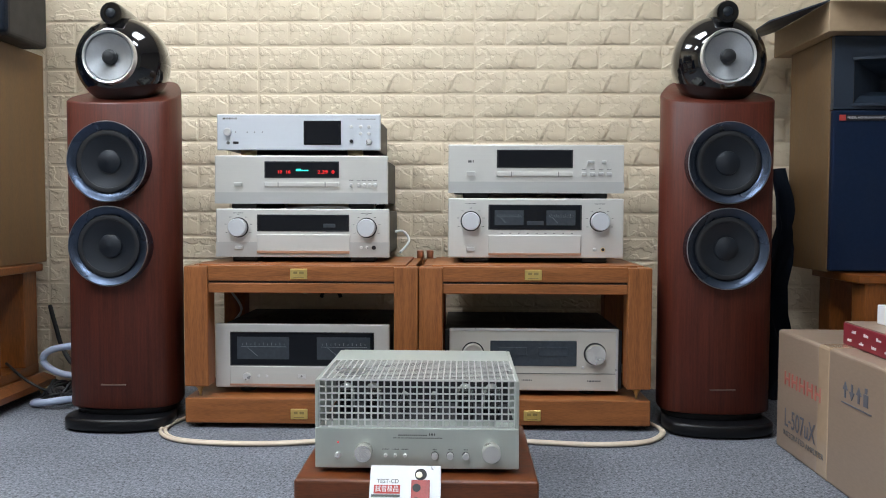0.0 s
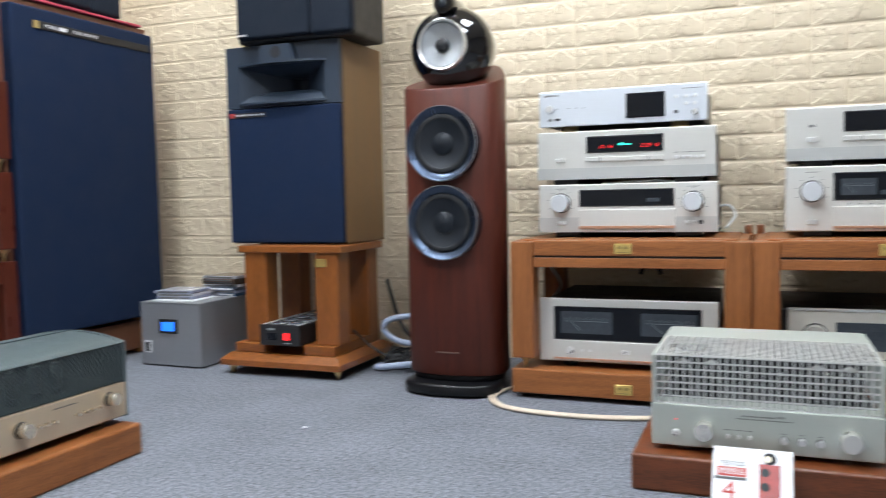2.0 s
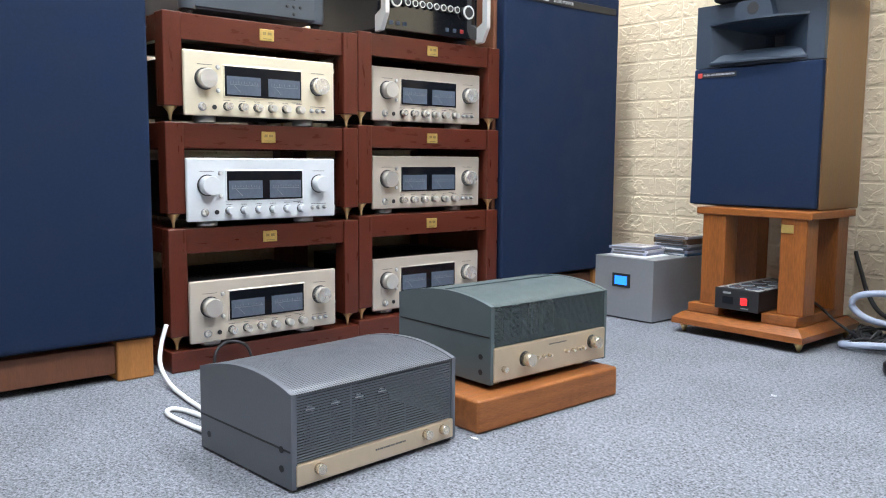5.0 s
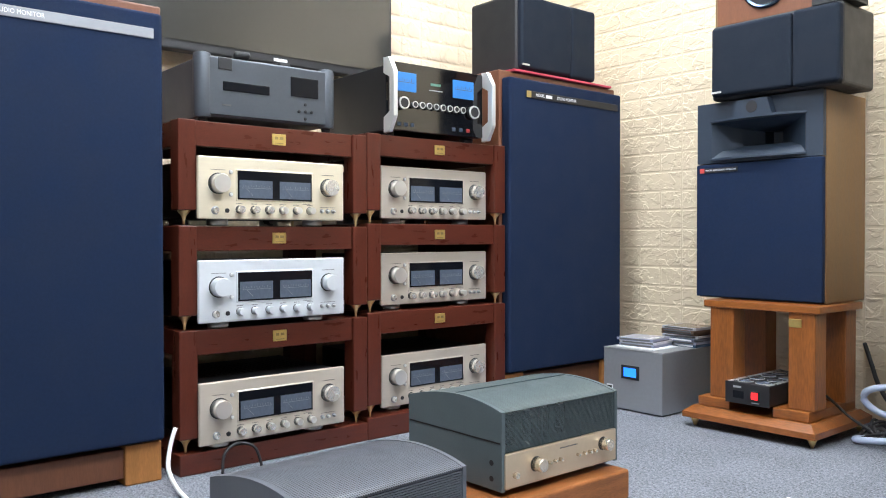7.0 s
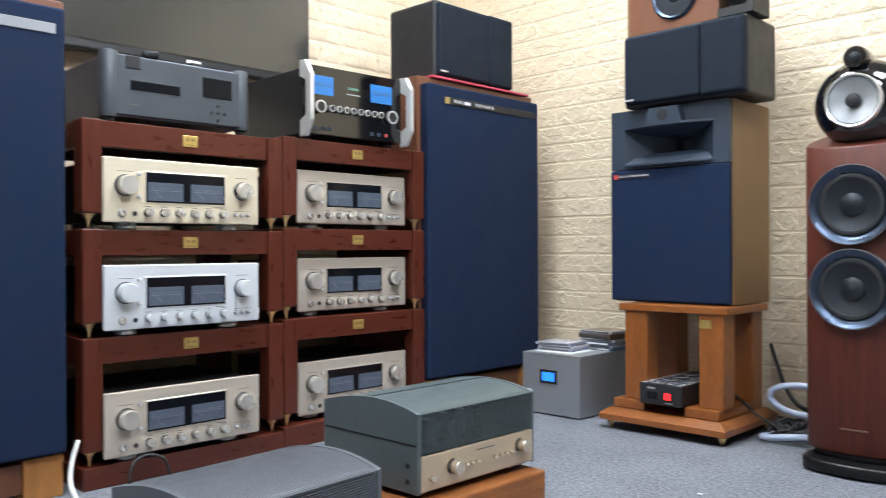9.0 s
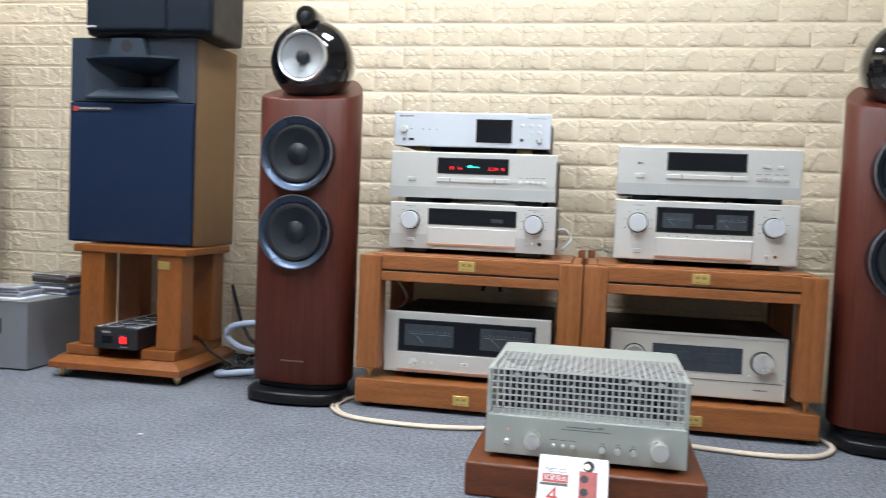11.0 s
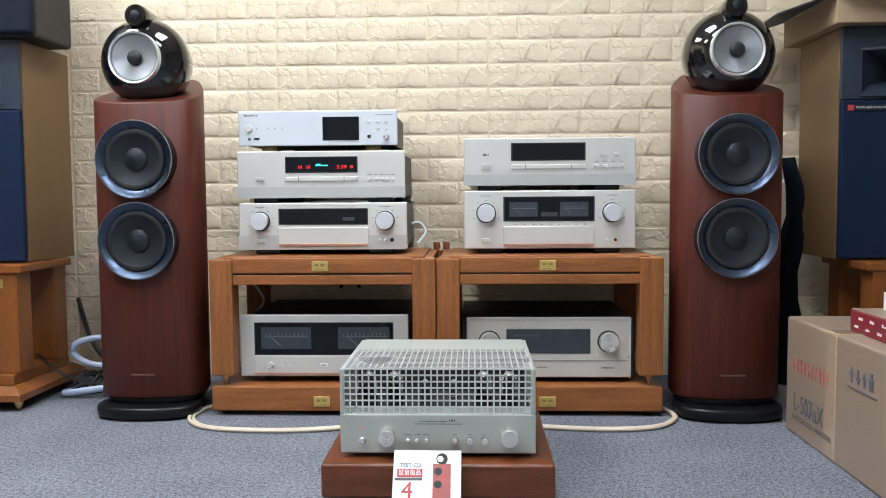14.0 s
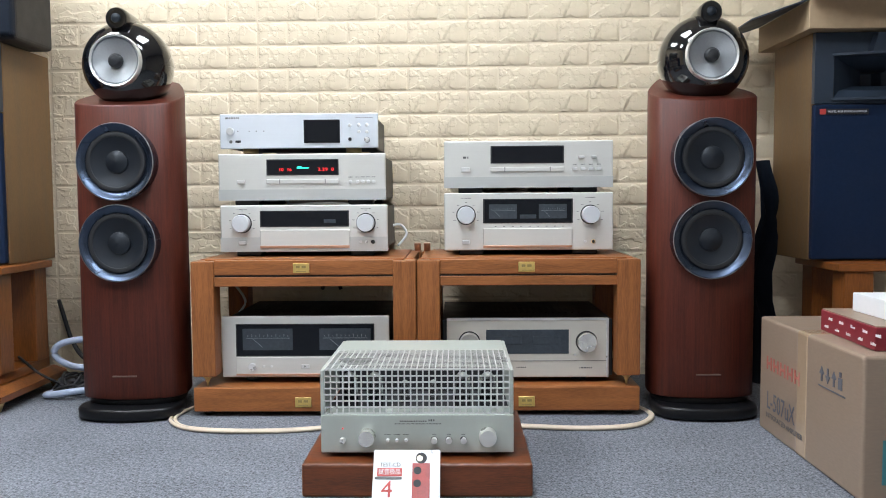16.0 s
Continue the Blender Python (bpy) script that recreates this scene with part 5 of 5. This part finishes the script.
# ---- black glass amplifier with blue meters ----
mc = thing("integrated_amplifier", pose(-2.100, 1.594, 0.9185, 0, 0, 88), "black glass amplifier with blue meters and silver end handles", "amplifier")
part("glass_front", bx(-0.190, 0.190, 0.0, 0.012, 0.016, 0.226, 0.002), BLACK_GLOSS, mc)
part("chassis", bx(-0.190, 0.190, 0.012, 0.40, 0.016, 0.215, 0.003), CHASSIS, mc)
ALU = mat("satin_end_cap", (0.80, 0.80, 0.78), 0.32, metal=0.6, var=0.03)
for sx in (-1, 1):
    arch = [(0.006, 0.004), (-0.024, 0.006), (-0.050, 0.052), (-0.050, 0.188), (-0.024, 0.231), (0.006, 0.233), (0.006, 0.186), (-0.026, 0.170), (-0.026, 0.068), (0.006, 0.052)]
    hd = prism(bmesh.new(), arch, "X", sx * 0.189, sx * 0.204)
    bmesh.ops.recalc_face_normals(hd, faces=hd.faces)
    rim_edges = [e for e in hd.edges if abs(e.verts[0].co.x - e.verts[1].co.x) < 1e-6]
    bmesh.ops.bevel(hd, geom=rim_edges, offset=0.002, segments=2, affect="EDGES", profile=0.5)
    part("handle", hd, ALU, mc, "projecting silver side handle")
for x0, x1 in ((-0.178, -0.084), (0.062, 0.150)):
    f0 = part("meter", bx(x0, x1, -0.002, 0.001, 0.138, 0.196, 0.001, 1), METER_BLUE, mc, "blue lit power meter")
    bm = bmesh.new()
    for i in range(9):
        x = x0 + (x1 - x0) * (0.12 + 0.095 * i)
        box(bm, x, x + 0.0012, -0.0028, -0.001, 0.168, 0.178 if i % 2 else 0.174)
    box(bm, x0 + 0.01, x1 - 0.01, -0.0028, -0.001, 0.165, 0.1665)
    part("meter_scale", bm, INK, f0)
part("brand_mark", bx(-0.028, 0.012, -0.002, 0.001, 0.166, 0.174), mat("dim_green_mark", (0.10, 0.22, 0.17), 0.5), mc)
part("lettering", bx(-0.034, 0.020, -0.001, 0.001, 0.150, 0.153), PALE_INK, mc)


def ring_knob(x, z, r):
    part("knob", lathe(bmesh.new(), [(r, 0), (r, 0.014), (r * 0.8, 0.016)], "Y", (x, 0, z), 28), BLACK, mc)
    part("knob_ring", lathe(bmesh.new(), [(r * 1.02, 0.012), (r * 1.02, 0.0165), (r * 0.78, 0.0165), (r * 0.78, 0.012)], "Y", (x, 0, z), 28, False), BRIGHT, mc)


ring_knob(-0.140, 0.100, 0.019)
ring_knob(0.142, 0.096, 0.021)
for i in range(8):
    ring_knob(-0.098 + 0.0275 * i, 0.0985, 0.010)
for x in (-0.15, -0.125, -0.10, 0.065, 0.095, 0.125):
    part("button", bx(x - 0.007, x + 0.007, -0.003, 0.001, 0.030, 0.042, 0.001, 1), PRINT_RED if x == 0.125 else GREY_BLUE, mc)
for sx in (-1, 1):
    for y in (0.05, 0.35):
        part("foot", lathe(bmesh.new(), [(0.022, 0), (0.022, 0.017)], "Z", (sx * 0.16, y, 0), 18), RUBBER, mc)
part("papers", bx(-0.12, 0.02, 0.08, 0.28, 0.2155, 0.220, 0.001, 1), WHITE, mc)

# ---- cartons ----
FADED = mat("faded_red_print", (0.42, 0.12, 0.09), 0.6)
ct = thing("carton", pose(0.862, 1.555, 0), "large brown cardboard amplifier carton wrapped in clear film", "box")
part("body", bx(0, 0.56, 0, 0.53, 0, 0.285, 0.007, 3), CARD, ct)
part("tape_band", bx(-0.0012, 0.5612, 0.245, 0.305, -0.0, 0.2862, 0.007, 2), TAPE, ct, "clear packing tape")
FROM_LEFT = Matrix(((0, 0, -1, 0), (-1, 0, 0, 0), (0, 1, 0, 0), (0, 0, 0, 1)))


def on_side(y, z):
    return Matrix.Translation((-0.0018, y, z)) @ FROM_LEFT


for i in range(5):
    y, z0, z1, zm = 0.468 - i * 0.0415, 0.160, 0.192, 0.1755
    shape = [(y - 0.017, z0), (y - 0.011, z0), (y - 0.011, zm - 0.003), (y + 0.007, zm - 0.003), (y + 0.007, z0), (y + 0.013, z0), (y + 0.013, z1), (y + 0.007, z1), (y + 0.007, zm + 0.003), (y - 0.011, zm + 0.003), (y - 0.011, z1), (y - 0.017, z1)]
    part("brand_mark", prism(bmesh.new(), shape, "X", -0.0016, 0.002), FADED, ct, "faded red printed shape")
BLUE_PRINT = mat("blue_print", (0.10, 0.105, 0.13), 0.6)
words("model_lettering", "L-507uX", 0.062, BLUE_PRINT, ct, on_side(0.392, 0.082), 0.165)
words("lettering", "INTEGRATED AMPLIFIER", 0.018, INK, ct, on_side(0.372, 0.046), 0.215)
for i, y in enumerate((0.176, 0.148, 0.120, 0.092)):
    bm = bmesh.new()
    if i < 3:
        s = 1 if i != 1 else -1
        zc = 0.214
        prism(bm, [(y - 0.010, zc), (y, zc + 0.016 * s), (y + 0.010, zc)], "X", -0.0016, 0.002)
        box(bm, -0.0016, 0.002, y - 0.003, y + 0.003, min(zc, zc - 0.016 * s), max(zc, zc - 0.016 * s))
    else:
        box(bm, -0.0016, 0.002, y - 0.008, y + 0.008, 0.198, 0.222)
        box(bm, -0.0016, 0.002, y - 0.004, y + 0.004, 0.224, 0.234)
    part("handling_mark", bm, BLUE_PRINT, ct)
part("rule", bx(-0.0016, 0.002, 0.07, 0.19, 0.186, 0.1885), BLUE_PRINT, ct)
part("front_panel_print", bx(0.040, 0.40, -0.0016, 0.002, 0.035, 0.122), TEAL, ct, "teal printed panel")
part("lettering", bx(0.045, 0.20, -0.0016, 0.002, 0.130, 0.136), RED, ct)

mb = thing("gift_box", pose(0.905, 1.60, 0.2865, 0, 0, -2), "flat maroon printed box with white script on the carton", "box")
part("body", bx(0, 0.30, 0, 0.26, 0, 0.046, 0.002), MAROON, mb)
part("lid_edge", bx(0.002, 0.298, 0.002, 0.258, 0.046, 0.049, 0.001, 1), CARD, mb)
bm = bmesh.new()
rnd = random.Random(3)
for r, zz in enumerate((0.012, 0.031)):
    for i in range(5):
        y = 0.235 - 0.055 * i - 0.02 * r
        for k in range(5):
            box(bm, -0.0010, 0.001, y - 0.0042 * k, y - 0.0042 * k + 0.0022, zz - 0.002, zz + rnd.uniform(0.001, 0.005))
part("script_print", bm, WHITE, mb)["kind"] = "stuff"
wb = solid("white_box", bx(0.965, 1.20, 1.56, 1.82, 0.3358, 0.376, 0.002), WHITE, "plain white cardboard box on the maroon box", "box")

tr = thing("carton_tray", pose(1.05, 2.275, STAND + 0.6385), "open brown cardboard tray with loose flaps on a monitor", "box")
for x0, x1, y0, y1 in ((0, 0.47, 0, 0.005), (0, 0.47, 0.375, 0.38), (0, 0.005, 0.005, 0.375), (0.465, 0.47, 0.005, 0.375)):
    part("tray_wall", bx(x0, x1, y0, y1, 0, 0.078, 0.001, 1), TRAY_CARD, tr)
part("tray_floor", bx(0.005, 0.465, 0.005, 0.375, 0, 0.004), TRAY_CARD, tr)


def flap(pts, material, name):
    bm = bmesh.new()
    lo = [bm.verts.new(p) for p in pts]
    hi = [bm.verts.new((p[0], p[1], p[2] + 0.004)) for p in pts]
    bm.faces.new(lo)
    bm.faces.new(hi)
    n = len(pts)
    for i in range(n):
        bm.faces.new((lo[i], lo[(i + 1) % n], hi[(i + 1) % n], hi[i]))
    return part(name, bm, material, tr)


flap([(0.0, 0.0, 0.078), (0.0, 0.38, 0.078), (-0.13, 0.36, 0.035), (-0.15, 0.02, 0.028)], GREY_BLUE, "side_flap")
flap([(0.003, 0.0, 0.083), (0.47, 0.0, 0.083), (0.43, -0.12, 0.125), (0.06, -0.14, 0.115), (-0.02, -0.08, 0.10)], TRAY_CARD, "front_flap")

# ---- test disc leaning on the plinth ----
dc = thing("disc_sleeve", pose(-0.012, 1.500, 0.0, -38, 0, 0), "white test disc sleeve with a red speaker picture", "disc sleeve")
part("sleeve", bx(-0.064, 0.066, 0, 0.006, 0, 0.125, 0.001, 1), WHITE, dc)
part("title_band", bx(-0.056, -0.008, -0.0008, 0.001, 0.072, 0.088), RED, dc)
part("sub_band", bx(-0.060, -0.008, -0.0008, 0.001, 0.066, 0.0705), INK, dc)
words("title", "試音极品", 0.0125, WHITE, dc, front(-0.032, -0.0012, 0.080), 0.042)
words("lettering", "TEST-CD", 0.011, INK, dc, front(-0.031, -0.0010, 0.0945), 0.04)
words("numeral", "4", 0.046, RED, dc, front(-0.036, -0.0010, 0.045))
sp = part("picture_cabinet", bx(0.012, 0.046, -0.001, 0.001, 0.018, 0.098, 0.0004, 1), PRINT_RED, dc)
part("picture_base", bx(0.010, 0.048, -0.0012, 0.001, 0.010, 0.018), BLACK, sp)
part("picture_head", lathe(bmesh.new(), [(0.011, 0), (0.011, 0.001), (0.010, 0.0012)], "Y", (0.029, 0, 0.108), 20), BLACK, sp)
part("picture_cone", lathe(bmesh.new(), [(0.006, 0), (0.006, 0.0014), (0.005, 0.0016)], "Y", (0.026, -0.0006, 0.107), 16), GOLDY, sp)
for zz in (0.083, 0.058):
    part("picture_driver", lathe(bmesh.new(), [(0.0075, 0), (0.0075, 0.0014), (0.0065, 0.0016)], "Y", (0.022, 0, zz), 18), BLACK, sp)
solid("plastic_wrap", prism(bmesh.new(), [(0.036, 0.05), (0.052, 0.062), (0.046, 0.085), (0.036, 0.10)], "Y", 1.572, 1.574), WHITE, "torn clear plastic wrap behind the disc sleeve", "plastic")

# ---- cables ----
def cable(name, pts, r, material, label):
    solid(name, tube(bmesh.new(), pts, r), material, label, "cable")


for o in (0.0, 0.011):
    cable("speaker_cable", [(-0.62, 2.33, 0.006), (-0.665, 2.24, 0.006), (-0.668 - o, 2.14 - o * 0.4, 0.006), (-0.60, 2.055 - o, 0.006), (-0.43, 2.03 - o, 0.006), (-0.27, 2.055 - o, 0.006), (-0.1, 2.13, 0.006)], 0.0048, CABLE_BEIGE, "beige flat speaker cable looped on the carpet")
    cable("speaker_cable", [(0.1, 2.10, 0.006), (0.24, 2.075 - o, 0.006), (0.41, 2.052 - o, 0.006), (0.54, 2.078 - o, 0.006), (0.60 + o * 0.6, 2.155, 0.006), (0.598, 2.24, 0.006), (0.55, 2.34, 0.006)], 0.0048, CABLE_BEIGE, "beige flat speaker cable looped on the carpet")
cable("mains_cable", [(-0.98, 2.47, 0.162), (-1.07, 2.46, 0.165), (-1.13, 2.45, 0.150), (-1.142, 2.45, 0.118), (-1.10, 2.46, 0.085), (-1.03, 2.47, 0.074), (-0.95, 2.48, 0.070), (-0.9, 2.5, 0.02)], 0.010, CABLE_BLUE, "thick pale blue mains cable looping beside a speaker")
cable("mains_cable", [(-0.95, 2.42, 0.03), (-1.03, 2.37, 0.028), (-1.12, 2.37, 0.016), (-1.14, 2.40, 0.012), (-1.08, 2.45, 0.012), (-0.98, 2.47, 0.014)], 0.010, CABLE_BLUE, "thick pale blue mains cable lying on the carpet")
cable("black_cable", [(-1.23, 2.665, 0.26), (-1.19, 2.62, 0.20), (-1.15, 2.58, 0.14), (-1.09, 2.54, 0.09), (-1.0, 2.52, 0.07)], 0.007, BLACK, "black mains cable hanging by the brick wall")
cable("black_cable", [(-1.33, 2.54, 0.12), (-1.22, 2.42, 0.105), (-1.16, 2.40, 0.07), (-1.10, 2.42, 0.035), (-1.02, 2.44, 0.02)], 0.004, BLACK, "thin black lead running from the mains block")
rnd = random.Random(9)
for i in range(7):
    c = (-1.085 + rnd.uniform(-0.04, 0.04), 2.46 + rnd.uniform(-0.03, 0.03), 0.03)
    cable("black_cable", [(c[0] + 0.05 * math.cos(a) * rnd.uniform(0.5, 1.2), c[1] + 0.045 * math.sin(a), max(0.006, c[2] + rnd.uniform(-0.02, 0.03))) for a in (0, 1.2, 2.4, 3.6, 4.8, 6.0)], 0.0045, BLACK, "tangled black signal cable on the carpet")
cable("white_cable", [(-2.075, 0.722, 0.135), (-2.065, 0.704, 0.09), (-2.04, 0.690, 0.045), (-1.97, 0.684, 0.014), (-1.86, 0.676, 0.006), (-1.74, 0.668, 0.006), (-1.61, 0.660, 0.006)], 0.0055, CABLE_WHITE, "white mains cable curling onto the carpet")
cable("white_cable", [(-1.61, 0.645, 0.006), (-1.70, 0.648, 0.006), (-1.775, 0.635, 0.006), (-1.80, 0.615, 0.006), (-1.77, 0.598, 0.006), (-1.70, 0.600, 0.006), (-1.61, 0.612, 0.006)], 0.0055, CABLE_WHITE, "white mains cable looped on the carpet")
cable("black_cable", [(-2.05, 0.835, 0.004), (-2.06, 0.845, 0.050), (-2.07, 0.885, 0.070), (-2.06, 0.930, 0.055), (-2.05, 0.945, 0.004)], 0.004, BLACK, "black cable arching in front of the rack base")
cable("signal_cable", [(-0.10, 2.60, 0.44), (-0.075, 2.63, 0.475), (-0.095, 2.64, 0.505), (-0.13, 2.60, 0.50)], 0.004, CABLE_WHITE, "thin clear signal cable behind the preamplifier")
cable("signal_cable", [(-0.60, 2.50, 0.33), (-0.575, 2.53, 0.27), (-0.60, 2.50, 0.22), (-0.57, 2.45, 0.19)], 0.004, CABLE_WHITE, "thin white signal cable behind the rack post")
for s in (1, -1):
    cable("black_cable", [(-0.315 - 0.03 * s, 2.60, 0.30), (-0.315 - 0.02 * s, 2.60, 0.32), (-0.315 + 0.02 * s, 2.60, 0.345), (-0.315 + 0.025 * s, 2.60, 0.365), (-0.315, 2.60, 0.38)], 0.006, BLACK, "black mains cable knotted behind the power amplifier")
cable("signal_cable", [(-0.42, 2.45, 0.585), (-0.38, 2.33, 0.574), (-0.28, 2.31, 0.579), (-0.18, 2.33, 0.574), (-0.15, 2.42, 0.59)], 0.004, CABLE_WHITE, "thin white signal cable between two units")
cable("black_cable", [(0.1, 2.42, 0.61), (0.17, 2.325, 0.598), (0.26, 2.31, 0.601), (0.33, 2.33, 0.597), (0.36, 2.45, 0.61)], 0.004, BLACK, "black signal cable between two units")
# dark sheet in place of shadowy clutter and leads behind the speaker
bm = bmesh.new()
pts = []
for i in range(9):
    for j in range(9):
        x = 0.985 + 0.10 * i / 8
        z = 0.0 + 0.70 * j / 8
        pts.append(bm.verts.new((x + 0.02 * math.sin(j * 1.3) + (0.04 * (1 - i / 8) * j / 8), 2.58 + 0.03 * math.sin(i * 1.1 + j * 0.6), z)))
for i in range(8):
    for j in range(8):
        bm.faces.new((pts[i * 9 + j], pts[(i + 1) * 9 + j], pts[(i + 1) * 9 + j + 1], pts[i * 9 + j + 1])).smooth = True
bmesh.ops.solidify(bm, geom=bm.faces[:], thickness=0.006)
solid("dark_filler_sheet", bm, BLACK_CLOTH, "black wavy sheet filling the shadowy gap beside the monitor stand", "cloth")
# carpet litter
for x, y, s, mt, lb in ((-0.942, 0.879, 0.016, BLACK, "small dark shred lying on the carpet"), (-1.25, 1.005, 0.012, WHITE, "small white paper scrap on the carpet"), (-1.02, 1.75, 0.006, WHITE, "tiny white crumb on the carpet")):
    solid("scrap", prism(bmesh.new(), [(x - s, y - s * 0.2), (x + s * 0.2, y - s * 0.4), (x + s, y + s * 0.1), (x - s * 0.1, y + s * 0.3)], "Z", 0.0005, 0.003), mt, lb, "litter")


# ---- foam bricks of the two panelled walls, last ----
LONG = [brick_mesh(2 * HALF, ROW, 11 + i) for i in range(7)]
SHORT = [brick_mesh(HALF, ROW, 41 + i) for i in range(4)]


def brick_wall(parent, start, stop, seam, z_top, near, turn):
    """Panels of seven half bricks: one row long, long, long, short, the next short, long, long, long."""
    singles, rest_v, rest_f = 0, [], []
    first = math.floor((start - seam) / PANEL)
    last = math.ceil((stop - seam) / PANEL)
    for p in range(first, last):
        for r in range(int(z_top / ROW) + 1):
            z, s = ROW_Z + (r - 0) * ROW, seam + p * PANEL
            for k, n in enumerate((2, 2, 2, 1) if r % 2 == 0 else (1, 2, 2, 2)):
                u0, s = s, s + n * HALF
                if u0 < start - 0.02 or s > stop + 0.02:
                    continue
                me = LONG[(k * 3 + r % 2 * 2) % 7] if n == 2 else SHORT[(k + r) % 4]
                m = turn @ Matrix.Translation((u0, 0, z))
                if near[0] <= u0 <= near[1] and near[2] <= z <= near[3] and singles < 300:
                    ob = new("brick", me)
                    ob.parent = parent
                    ob.matrix_basis = m
                    singles += 1
                else:
                    base = len(rest_v)
                    rest_v.extend(tuple(m @ v.co) for v in me.vertices)
                    rest_f.extend(tuple(base + i for i in f.vertices) for f in me.polygons)
    me = bpy.data.meshes.new("brick_field")
    me.from_pydata(rest_v, [], rest_f)
    me.materials.append(CREAM)
    ob = new("brick_field", me)
    ob.parent = parent
    ob["kind"] = "stuff"


brick_wall(wall_back, WALL_X + 0.01, ROOM_R - 0.01, SEAM, 2.45, (-1.15, 1.05, 0.42, 1.40), Matrix.Translation((0, WALL_Y - 0.0005, 0)))
brick_wall(wall_left, 0.2, WALL_Y - 0.02, 0.60, 2.45, (1.2, 2.5, 1.15, 2.0), Matrix.Translation((WALL_X + 0.0005, 0, 0)) @ Matrix.Rotation(radians(90), 4, "Z"))
